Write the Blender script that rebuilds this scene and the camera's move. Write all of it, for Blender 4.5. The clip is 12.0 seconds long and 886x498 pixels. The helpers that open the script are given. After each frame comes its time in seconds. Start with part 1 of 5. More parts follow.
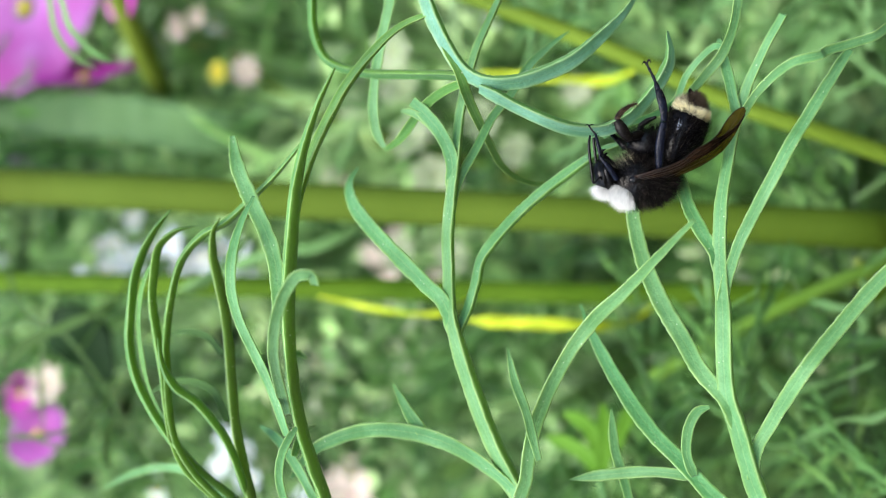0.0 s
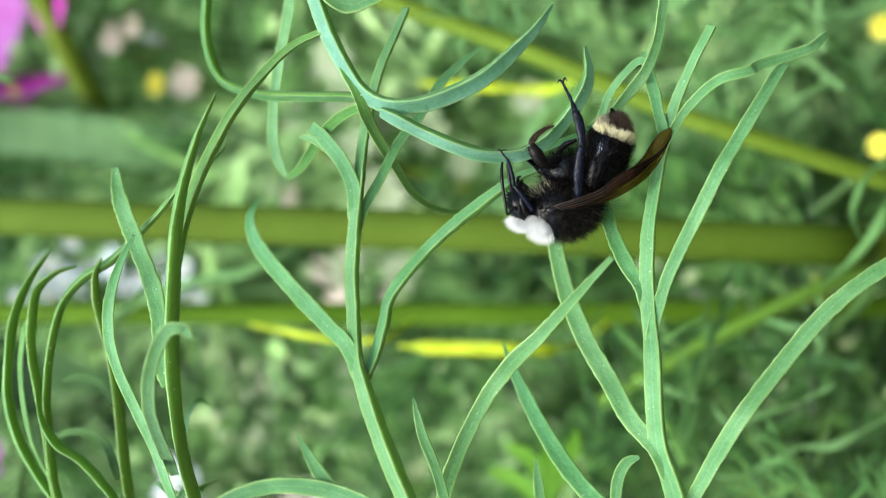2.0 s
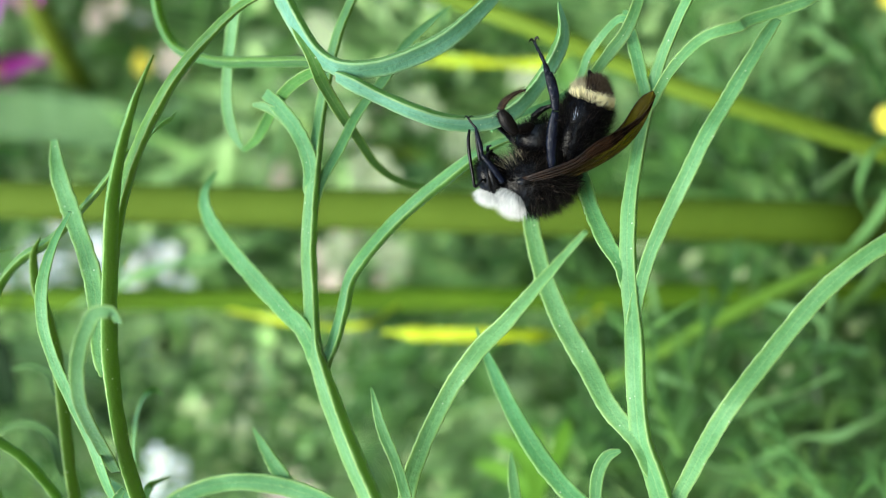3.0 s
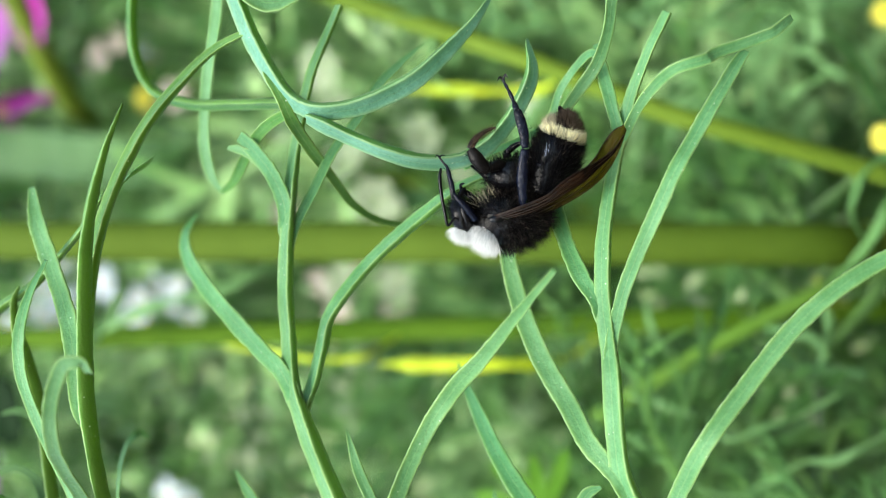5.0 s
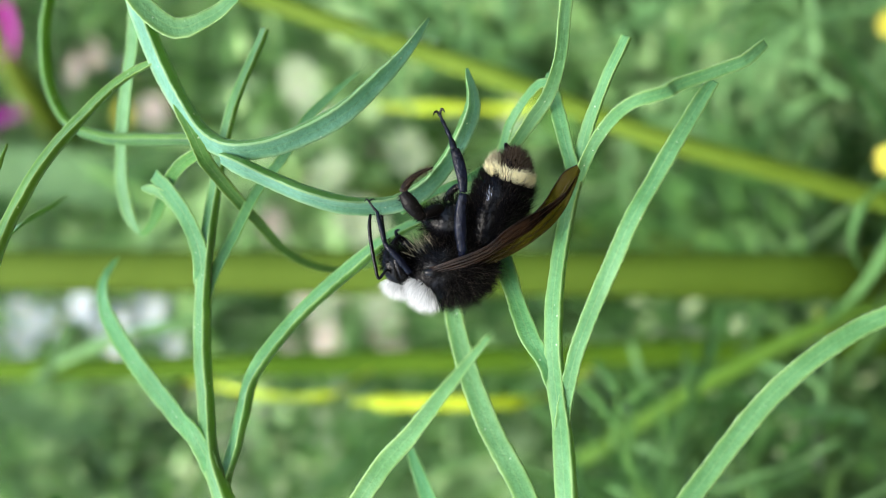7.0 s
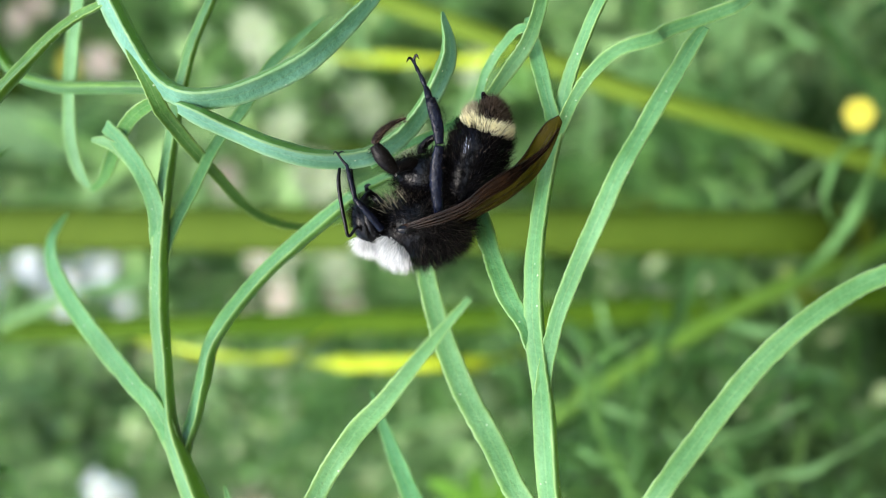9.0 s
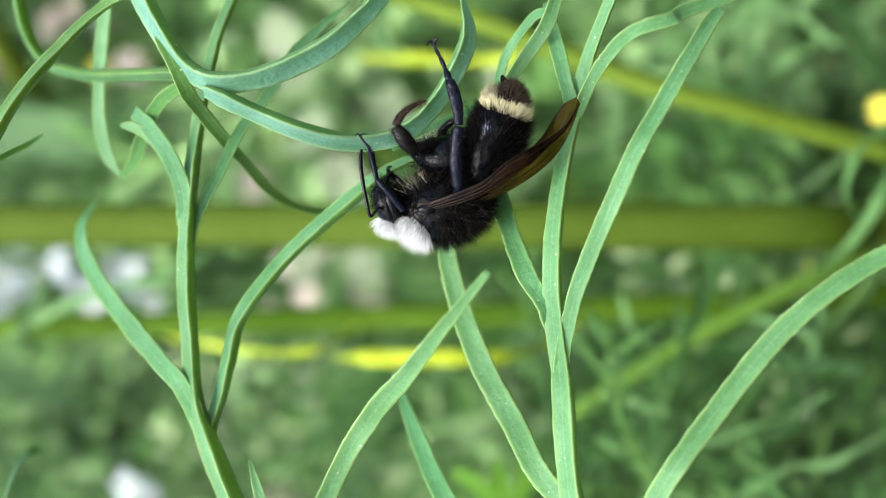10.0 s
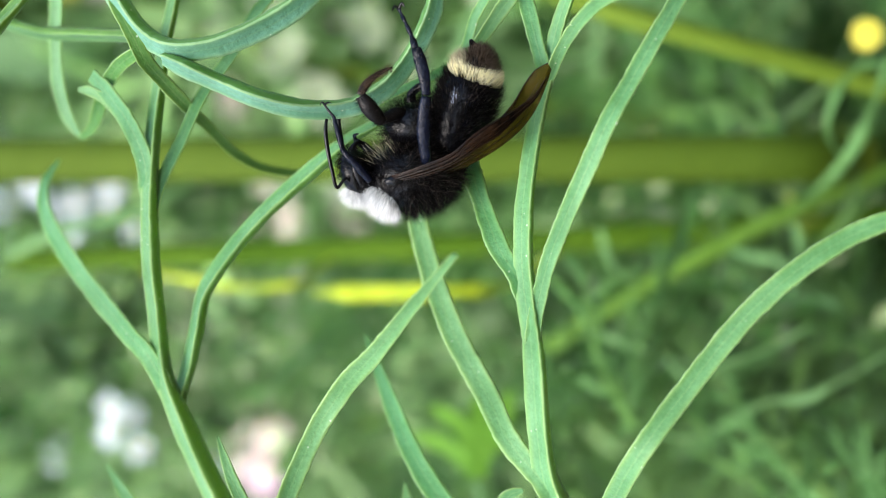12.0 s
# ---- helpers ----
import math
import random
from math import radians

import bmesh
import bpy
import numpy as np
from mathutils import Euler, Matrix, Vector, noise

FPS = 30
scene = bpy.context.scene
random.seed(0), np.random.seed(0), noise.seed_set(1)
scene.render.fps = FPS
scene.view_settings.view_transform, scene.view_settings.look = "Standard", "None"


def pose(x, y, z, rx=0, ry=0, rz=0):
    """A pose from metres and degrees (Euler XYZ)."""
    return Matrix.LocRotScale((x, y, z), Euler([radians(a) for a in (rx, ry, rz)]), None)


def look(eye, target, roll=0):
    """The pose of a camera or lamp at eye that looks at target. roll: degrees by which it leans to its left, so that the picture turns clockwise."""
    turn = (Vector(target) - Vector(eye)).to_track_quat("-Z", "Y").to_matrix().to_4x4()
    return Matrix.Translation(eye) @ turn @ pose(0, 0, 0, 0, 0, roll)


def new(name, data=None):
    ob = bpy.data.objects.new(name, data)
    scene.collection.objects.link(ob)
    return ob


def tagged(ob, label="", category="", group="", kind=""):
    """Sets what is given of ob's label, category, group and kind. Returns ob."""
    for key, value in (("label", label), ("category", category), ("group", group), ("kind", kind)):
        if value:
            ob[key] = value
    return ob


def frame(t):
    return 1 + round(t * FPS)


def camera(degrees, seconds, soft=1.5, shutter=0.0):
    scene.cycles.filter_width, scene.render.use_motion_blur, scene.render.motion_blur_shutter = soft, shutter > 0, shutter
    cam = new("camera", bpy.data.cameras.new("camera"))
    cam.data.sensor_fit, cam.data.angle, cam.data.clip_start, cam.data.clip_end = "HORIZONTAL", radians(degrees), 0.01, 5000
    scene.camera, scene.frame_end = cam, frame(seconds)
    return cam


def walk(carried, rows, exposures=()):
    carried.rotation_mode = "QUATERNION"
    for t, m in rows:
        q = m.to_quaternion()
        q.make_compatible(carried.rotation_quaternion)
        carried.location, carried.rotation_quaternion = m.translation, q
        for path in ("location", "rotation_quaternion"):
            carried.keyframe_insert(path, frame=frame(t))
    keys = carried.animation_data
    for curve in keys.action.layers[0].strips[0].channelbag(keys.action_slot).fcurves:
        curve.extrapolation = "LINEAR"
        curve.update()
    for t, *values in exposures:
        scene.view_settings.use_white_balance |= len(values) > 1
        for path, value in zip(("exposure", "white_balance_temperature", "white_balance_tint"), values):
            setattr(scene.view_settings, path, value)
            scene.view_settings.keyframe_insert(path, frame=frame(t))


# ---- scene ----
cam = camera(41.0, 12.0, soft=1.1)
PATH = [
    (0, (0.00874, -0.1216, 0.60113), (-0.01466, 0.07541, 0.62643), -86.5),
    (0.5, (0.00965, -0.12101, 0.5996), (-0.01765, 0.07568, 0.6234), -86.6),
    (1, (0.0095, -0.11886, 0.5988), (-0.01629, 0.07805, 0.62249), -87.1),
    (1.5, (0.00996, -0.11375, 0.5979), (-0.01454, 0.08342, 0.6208), -87.4),
    (2, (0.01141, -0.10951, 0.59538), (-0.01199, 0.08788, 0.61748), -87.6),
    (2.5, (0.0079, -0.10283, 0.58859), (-0.0172, 0.09385, 0.61479), -87.9),
    (3, (0.00949, -0.10028, 0.59205), (-0.01602, 0.09659, 0.61636), -87.8),
    (3.2, (0.00744, -0.10139, 0.59292), (-0.01686, 0.09571, 0.61662), -87.9),
    (4.8, (0.00498, -0.09955, 0.58871), (-0.01342, 0.09774, 0.61591), -89.3),
    (5, (0.01116, -0.09943, 0.58815), (-0.01114, 0.09734, 0.61615), -89.3),
    (5.5, (0.01075, -0.09625, 0.58658), (-0.01166, 0.10042, 0.61519), -89.2),
    (6, (0.00806, -0.09584, 0.58693), (-0.01274, 0.10099, 0.61563), -89.2),
    (6.5, (0.00892, -0.09339, 0.58508), (-0.01097, 0.10333, 0.61517), -89.6),
    (7, (0.01377, -0.08691, 0.58323), (-0.00802, 0.10942, 0.61452), -89.4),
    (7.5, (0.0116, -0.08298, 0.58443), (-0.0114, 0.11334, 0.61493), -89.1),
    (7.7, (0.00913, -0.08182, 0.58425), (-0.01397, 0.11481, 0.61255), -89.1),
    (9.3, (0.01357, -0.08262, 0.58581), (-0.01593, 0.11387, 0.60861), -89.2),
    (9.5, (0.01243, -0.08303, 0.58502), (-0.01598, 0.11313, 0.61173), -89.4),
    (10, (0.01116, -0.0841, 0.58495), (-0.01593, 0.11215, 0.61234), -89.3),
    (10.5, (0.01193, -0.08455, 0.58538), (-0.01557, 0.11166, 0.61268), -89.4),
    (11, (0.01232, -0.08306, 0.58407), (-0.01558, 0.11301, 0.61197), -89.4),
    (11.5, (0.01104, -0.08215, 0.58376), (-0.01686, 0.11405, 0.61076), -89.3),
    (12, (0.01615, -0.08124, 0.58404), (-0.02846, 0.11212, 0.60895), -89.2),
]
# the camera brightens a little on the way and turns greener about the third second
EXPOSURES = [(0.0, 1.77, 6500, 9), (1.0, 1.77, 6500, 8), (2.0, 1.78, 6550, 4), (2.5, 1.80, 6600, 1), (3.0, 1.80, 6600, 0),
             (5.0, 1.83, 6550, 4), (6.0, 1.84, 6520, 6), (7.0, 1.85, 6500, 8), (9.5, 1.87, 6500, 10), (12.0, 1.87, 6480, 11)]
walk(cam, [(t, look(eye, target, roll)) for t, eye, target, roll in PATH], EXPOSURES)

# ---- light: a bright, hazy garden day ----
world = bpy.data.worlds.new("sky")
scene.world = world
world.use_nodes = True
wn = world.node_tree.nodes
sky = wn.new("ShaderNodeTexSky")
sky.sky_type = 'NISHITA'
sky.sun_disc = False
sky.sun_elevation = radians(52)
sky.sun_rotation = radians(200)
sky.air_density, sky.dust_density = 1.0, 2.5
world.node_tree.links.new(sky.outputs[0], wn["Background"].inputs[0])
wn["Background"].inputs[1].default_value = 0.15
sun_data = bpy.data.lights.new("sun", 'SUN')
sun_data.energy, sun_data.angle, sun_data.color = 1.5, radians(35), (1.0, 0.97, 0.91)
sun = new("sun", sun_data)
sun.matrix_world = look((-0.05, -1.0, 1.9), (0, 0, 0.6))

rng = random.Random(7)
MM = 0.001
H = 0.6  # height of the bee above the ground


# ---- materials ----
def material(name):
    m = bpy.data.materials.new(name)
    m.use_nodes = True
    nt = m.node_tree
    return m, nt, nt.nodes["Principled BSDF"], nt.nodes["Material Output"]


def node(nt, kind, **inputs):
    n = nt.nodes.new(kind)
    for key, value in inputs.items():
        n.inputs[key.replace("_", " ")].default_value = value
    return n


def ramp(nt, fac, stops):
    r = nt.nodes.new("ShaderNodeValToRGB")
    el = r.color_ramp.elements
    while len(el) < len(stops):
        el.new(0.5)
    for e, (p, c) in zip(el, stops):
        e.position, e.color = p, (*c, 1)
    nt.links.new(fac, r.inputs[0])
    return r.outputs[0]


def mixed(nt, fac, a, b, mode='MIX'):
    m = nt.nodes.new("ShaderNodeMix")
    m.data_type, m.blend_type = 'RGBA', mode
    for sock, v in ((m.inputs[0], fac), (m.inputs[6], a), (m.inputs[7], b)):
        if isinstance(v, (int, float)):
            sock.default_value = v
        elif isinstance(v, tuple):
            sock.default_value = (*v, 1)
        else:
            nt.links.new(v, sock)
    return m.outputs[2]


def blade_material(name, dark, mid, edge, side, rough=0.5, glow=0.4):
    """Narrow fleshy leaf: paler margins and midrib, fine long streaks, blotches, some light coming through."""
    m, nt, bsdf, out = material(name)
    L = nt.links.new
    dark_pit = tuple(c * 0.55 for c in dark)
    uv = nt.nodes.new("ShaderNodeTexCoord")
    sep = nt.nodes.new("ShaderNodeSeparateXYZ")
    L(uv.outputs["UV"], sep.inputs[0])
    geo = nt.nodes.new("ShaderNodeNewGeometry")
    blotch = node(nt, "ShaderNodeTexNoise", Scale=260.0, Detail=3.0)
    L(uv.outputs["Object"], blotch.inputs["Vector"])
    squash = nt.nodes.new("ShaderNodeMapping")
    squash.inputs["Scale"].default_value = (7.0, 1.6, 1.0)
    L(uv.outputs["UV"], squash.inputs[0])
    streak = node(nt, "ShaderNodeTexNoise", Scale=1.0, Detail=4.0, Roughness=0.65)
    L(squash.outputs[0], streak.inputs["Vector"])
    base = mixed(nt, ramp(nt, streak.outputs[0], ((0.25, (0, 0, 0)), (0.75, (1, 1, 1)))), dark, mid)
    info = nt.nodes.new("ShaderNodeObjectInfo")
    vary = node(nt, "ShaderNodeHueSaturation", Color=(1, 1, 1, 1))
    shift = nt.nodes.new("ShaderNodeMapRange")
    shift.inputs["To Min"].default_value, shift.inputs["To Max"].default_value = 0.86, 1.14
    L(info.outputs["Random"], shift.inputs["Value"])
    L(shift.outputs[0], vary.inputs["Value"])
    seven = nt.nodes.new("ShaderNodeMath")
    seven.operation = 'MULTIPLY'
    seven.inputs[1].default_value = 7.0
    part_of = nt.nodes.new("ShaderNodeMath")
    part_of.operation = 'FRACT'
    L(info.outputs["Random"], seven.inputs[0])
    L(seven.outputs[0], part_of.inputs[0])
    tint = nt.nodes.new("ShaderNodeMapRange")
    tint.inputs["To Min"].default_value, tint.inputs["To Max"].default_value = 0.486, 0.512
    L(part_of.outputs[0], tint.inputs["Value"])
    L(tint.outputs[0], vary.inputs["Hue"])
    L(base, vary.inputs["Color"])
    spots = ramp(nt, blotch.outputs[0], ((0.35, (0.80, 0.86, 0.76)), (0.62, (1.12, 1.08, 1.16))))
    base = mixed(nt, 1.0, vary.outputs[0], spots, 'MULTIPLY')
    grain = node(nt, "ShaderNodeTexNoise", Scale=3800.0, Detail=3.0, Roughness=0.7)
    L(uv.outputs["Object"], grain.inputs["Vector"])
    base = mixed(nt, 1.0, base, ramp(nt, grain.outputs[0], ((0.34, (0.89, 0.91, 0.88)), (0.5, (1, 1, 1)), (0.68, (1.11, 1.08, 1.12)))), 'MULTIPLY')
    band = ramp(nt, sep.outputs[0], ((0.17, (0, 0, 0)), (0.235, (1, 1, 1)), (0.365, (1, 1, 1)), (0.43, (0, 0, 0))))
    base = mixed(nt, 1.0, base, mixed(nt, band, (1.16, 1.09, 0.98), (0.80, 0.95, 1.08)), 'MULTIPLY')
    rim = ramp(nt, sep.outputs[0], ((0.0, (0.5, 0.5, 0.5)), (0.05, (1, 1, 1)), (0.10, (0.8, 0.8, 0.8)), (0.135, (0.08, 0.08, 0.08)), (0.283, (0, 0, 0)),
                                    (0.30, (0.28, 0.28, 0.28)), (0.317, (0, 0, 0)), (0.465, (0.08, 0.08, 0.08)), (0.50, (0.8, 0.8, 0.8)), (0.55, (1, 1, 1)), (0.61, (0.05, 0.05, 0.05)), (0.98, (0.05, 0.05, 0.05))))
    under = ramp(nt, sep.outputs[0], ((0.60, (0, 0, 0)), (0.64, (1, 1, 1)), (0.99, (1, 1, 1)), (1.0, (0, 0, 0))))
    base = mixed(nt, under, base, side)
    broken = ramp(nt, blotch.outputs[0], ((0.30, (0.45, 0.45, 0.45)), (0.62, (1, 1, 1))))
    colour = mixed(nt, mixed(nt, 1.0, rim, broken, 'MULTIPLY'), base, edge)
    pits = node(nt, "ShaderNodeTexNoise", Scale=5200.0, Detail=2.0)
    L(uv.outputs["Object"], pits.inputs["Vector"])
    rib = ramp(nt, sep.outputs[0], ((0.235, (0.10, 0.10, 0.10)), (0.285, (1, 1, 1)), (0.315, (1, 1, 1)), (0.365, (0.10, 0.10, 0.10))))
    hollow = mixed(nt, 1.0, rib, ramp(nt, pits.outputs[0], ((0.52, (0, 0, 0)), (0.62, (0.26, 0.26, 0.26)))), 'MULTIPLY')
    colour = mixed(nt, hollow, colour, dark_pit)
    speck = node(nt, "ShaderNodeTexVoronoi", Scale=1100.0)
    L(uv.outputs["Object"], speck.inputs["Vector"])
    dots = ramp(nt, speck.outputs["Distance"], ((0.05, (1, 1, 1)), (0.10, (0, 0, 0))))
    sparse = ramp(nt, blotch.outputs[0], ((0.46, (0, 0, 0)), (0.56, (0.8, 0.8, 0.8))))
    colour = mixed(nt, mixed(nt, 1.0, dots, sparse, 'MULTIPLY'), colour, (0.62, 0.70, 0.58))
    L(colour, bsdf.inputs["Base Color"])
    bsdf.inputs["Roughness"].default_value = rough
    bsdf.inputs["Specular IOR Level"].default_value = 0.35
    bsdf.inputs["Sheen Weight"].default_value = 0.22  # waxy bloom
    bsdf.inputs["Sheen Roughness"].default_value = 0.5
    bsdf.inputs["Sheen Tint"].default_value = (0.84, 1.0, 0.93, 1)
    bump = node(nt, "ShaderNodeBump", Strength=0.7, Distance=0.00012)
    both = nt.nodes.new("ShaderNodeMath")
    L(streak.outputs[0], both.inputs[0])
    fine = node(nt, "ShaderNodeTexNoise", Scale=2600.0, Detail=2.0)
    L(uv.outputs["Object"], fine.inputs["Vector"])
    L(fine.outputs[0], both.inputs[1])
    L(both.outputs[0], bump.inputs["Height"])
    L(bump.outputs[0], bsdf.inputs["Normal"])
    through_leaf = nt.nodes.new("ShaderNodeBsdfTranslucent")
    L(mixed(nt, 1.0, colour, (1.7, 1.35, 0.55), 'MULTIPLY'), through_leaf.inputs[0])
    mix = node(nt, "ShaderNodeMixShader", Fac=glow)
    L(bsdf.outputs[0], mix.inputs[1])
    L(through_leaf.outputs[0], mix.inputs[2])
    L(mix.outputs[0], out.inputs[0])
    return m


def mottled(name, a, b, scale, rough=0.6, glow=0.0, per_island=False, spec=0.3, bump_depth=0.0):
    """A surface of two colours in soft patches, with a shift from piece to piece."""
    m, nt, bsdf, out = material(name)
    L = nt.links.new
    co = nt.nodes.new("ShaderNodeTexCoord")
    n = node(nt, "ShaderNodeTexNoise", Scale=scale, Detail=5.0, Roughness=0.6)
    L(co.outputs["Object"], n.inputs["Vector"])
    colour = mixed(nt, ramp(nt, n.outputs[0], ((0.32, (0, 0, 0)), (0.68, (1, 1, 1)))), a, b)
    if per_island:
        g = nt.nodes.new("ShaderNodeNewGeometry")
        hs = node(nt, "ShaderNodeHueSaturation")
        r = nt.nodes.new("ShaderNodeMapRange")
        r.inputs["To Min"].default_value, r.inputs["To Max"].default_value = 0.35, 1.7
        L(g.outputs["Random Per Island"], r.inputs["Value"])
        L(r.outputs[0], hs.inputs["Value"])
        h = nt.nodes.new("ShaderNodeMapRange")
        h.inputs["To Min"].default_value, h.inputs["To Max"].default_value = 0.515, 0.485
        L(g.outputs["Random Per Island"], h.inputs["Value"])
        L(h.outputs[0], hs.inputs["Hue"])
        L(colour, hs.inputs["Color"])
        colour = hs.outputs[0]
    L(colour, bsdf.inputs["Base Color"])
    bsdf.inputs["Roughness"].default_value = rough
    bsdf.inputs["Specular IOR Level"].default_value = spec
    if bump_depth:
        bu = node(nt, "ShaderNodeBump", Strength=0.6, Distance=bump_depth)
        fine = node(nt, "ShaderNodeTexNoise", Scale=scale * 5, Detail=4.0)
        L(co.outputs["Object"], fine.inputs["Vector"])
        L(fine.outputs[0], bu.inputs["Height"])
        L(bu.outputs[0], bsdf.inputs["Normal"])
    if glow:
        tr = nt.nodes.new("ShaderNodeBsdfTranslucent")
        L(colour, tr.inputs[0])
        mix = node(nt, "ShaderNodeMixShader", Fac=glow)
        L(bsdf.outputs[0], mix.inputs[1])
        L(tr.outputs[0], mix.inputs[2])
        L(mix.outputs[0], out.inputs[0])
    return m


LEAF = blade_material("glaucous_leaf", (0.112, 0.292, 0.086), (0.174, 0.378, 0.132), (0.31, 0.50, 0.20), (0.10, 0.240, 0.028))
# bluer copy of LEAF: the sky's reflection on the wax is painted into the face
LEAF_SKY = blade_material("sky_tinted_waxy_leaf", (0.12, 0.28, 0.15), (0.19, 0.38, 0.24), (0.28, 0.46, 0.22), (0.085, 0.24, 0.040))
LEAF_DARK = blade_material("yellow_green_leaf", (0.050, 0.165, 0.022), (0.085, 0.225, 0.042), (0.26, 0.44, 0.13), (0.10, 0.25, 0.016))
LEAF_LUSH = blade_material("lush_green_leaf", (0.090, 0.236, 0.034), (0.142, 0.306, 0.056), (0.33, 0.51, 0.21), (0.090, 0.195, 0.014))
STEM = blade_material("green_stem", (0.07, 0.17, 0.03), (0.11, 0.23, 0.05), (0.16, 0.28, 0.09), (0.08, 0.18, 0.03), glow=0.05)
STALK_OLIVE = mottled("olive_stem", (0.074, 0.112, 0.008), (0.124, 0.180, 0.020), 18, 0.7, 0.1, spec=0.1, bump_depth=0.0003)
STALK_GREEN = mottled("dark_green_stem", (0.048, 0.112, 0.004), (0.082, 0.162, 0.010), 60, 0.7, 0.1, spec=0.1)
STALK_YELLOW = mottled("yellow_green_stem", (0.090, 0.152, 0.010), (0.128, 0.204, 0.019), 70, 0.6, 0.15, spec=0.15)
STRAW_YELLOW = mottled("bright_yellow_blade", (0.35, 0.50, 0.018), (0.58, 0.68, 0.035), 120, 0.45, 0.25)
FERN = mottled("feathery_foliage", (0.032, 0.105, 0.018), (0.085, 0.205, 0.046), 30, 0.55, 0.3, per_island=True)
# paler copy of FERN: the brightness of sunlit leaves is put into its colour
FERN_LIT = mottled("lit_feathery_foliage", (0.17, 0.37, 0.10), (0.37, 0.53, 0.25), 25, 0.6, 0.35, per_island=True)
SEED_PALE = mottled("pale_green_leaflet", (0.22, 0.33, 0.13), (0.38, 0.46, 0.25), 60, 0.6, 0.3, per_island=True)
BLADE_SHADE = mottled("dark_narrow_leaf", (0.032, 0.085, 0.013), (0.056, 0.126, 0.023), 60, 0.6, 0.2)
FERNY_STEM = mottled("fresh_green_stem", (0.080, 0.172, 0.017), (0.115, 0.225, 0.033), 60, 0.7, 0.1, spec=0.1)
LIME = mottled("lime_leaf", (0.085, 0.225, 0.014), (0.125, 0.295, 0.032), 120, 0.6, 0.3, spec=0.15)
# darker copy of FERN: the shade deep in the bed is put into its colour
SHADED_FERN = mottled("shaded_feathery_foliage", (0.030, 0.080, 0.014), (0.070, 0.150, 0.034), 30, 0.55, 0.2, per_island=True)
HEDGE = mottled("distant_leaves", (0.06, 0.16, 0.025), (0.15, 0.29, 0.07), 8, 0.6, 0.2, per_island=True)
# tone of the added backdrop, pale for the bright background between the leaves
BACKDROP = mottled("pale_backdrop", (0.58, 0.64, 0.48), (0.76, 0.80, 0.66), 6, 0.9)
SOIL = mottled("garden_soil", (0.06, 0.045, 0.03), (0.12, 0.10, 0.07), 40, 0.9, bump_depth=0.004)
PINK = mottled("pink_petal", (0.32, 0.05, 0.30), (0.42, 0.18, 0.50), 70, 0.6, 0.3)
MAGENTA = mottled("magenta_petal", (0.36, 0.02, 0.26), (0.52, 0.05, 0.46), 60, 0.6, 0.3)
WHITE_PETAL = mottled("white_petal", (0.48, 0.56, 0.62), (0.68, 0.75, 0.82), 160, 0.6, 0.3)
CREAM = mottled("cream_floret", (0.20, 0.27, 0.14), (0.36, 0.41, 0.27), 60, 0.6, 0.3)
PEACH = mottled("pale_peach_petal", (0.48, 0.40, 0.34), (0.66, 0.57, 0.50), 110, 0.7, 0.2)
YELLOW = mottled("yellow_petal", (0.72, 0.64, 0.04), (0.80, 0.74, 0.12), 90, 0.6, 0.25)
DISC = mottled("flower_disc", (0.52, 0.42, 0.03), (0.66, 0.55, 0.05), 400, 0.8, bump_depth=0.0005)


STALK_GRADED = mottled("graded_olive_stem", (0.061, 0.102, 0.008), (0.098, 0.160, 0.019), 18, 0.7, 0.1, spec=0.1, bump_depth=0.0003)
nt = STALK_GRADED.node_tree  # the stem is browner in its lower part and towards its upper end
co = nt.nodes.new("ShaderNodeTexCoord")
height = nt.nodes.new("ShaderNodeSeparateXYZ")
nt.links.new(co.outputs["Object"], height.inputs[0])
lower_share = nt.nodes.new("ShaderNodeMapRange")
lower_share.inputs["From Min"].default_value, lower_share.inputs["From Max"].default_value = 0.62, 0.55
nt.links.new(height.outputs[2], lower_share.inputs["Value"])
stem_colour = nt.nodes["Principled BSDF"].inputs["Base Color"].links[0].from_socket
upper_share = nt.nodes.new("ShaderNodeMapRange")
upper_share.inputs["From Min"].default_value, upper_share.inputs["From Max"].default_value = 0.685, 0.73
nt.links.new(height.outputs[2], upper_share.inputs["Value"])
lower_browned = mixed(nt, lower_share.outputs[0], stem_colour, mixed(nt, 1.0, stem_colour, (0.52, 0.58, 0.30), 'MULTIPLY'))
nt.links.new(mixed(nt, upper_share.outputs[0], lower_browned, mixed(nt, 1.0, stem_colour, (0.68, 0.54, 0.40), 'MULTIPLY')), nt.nodes["Principled BSDF"].inputs["Base Color"])


# ---- tools ----
def part(name, bm, mat, parent, label="", smooth=True, kind=""):
    """One mesh object under a thing or a part. The mesh is given in world metres and moved into its parent's space."""
    me = bpy.data.meshes.new(name)
    root = parent
    origin = Vector((0, 0, 0))
    while root is not None:
        origin += root.location
        root = root.parent
    bmesh.ops.translate(bm, verts=bm.verts, vec=-origin)
    bm.to_mesh(me)
    bm.free()
    me.materials.append(mat)
    me.polygons.foreach_set("use_smooth", [smooth] * len(me.polygons))
    ob = new(name, me)
    ob.parent = parent
    return tagged(ob, label, kind=kind)


def thing(name, x, y, z, label, category, group=""):
    ob = new(name)
    ob.empty_display_size = 0.01
    ob.location = (x, y, z)
    return tagged(ob, label, category, group)


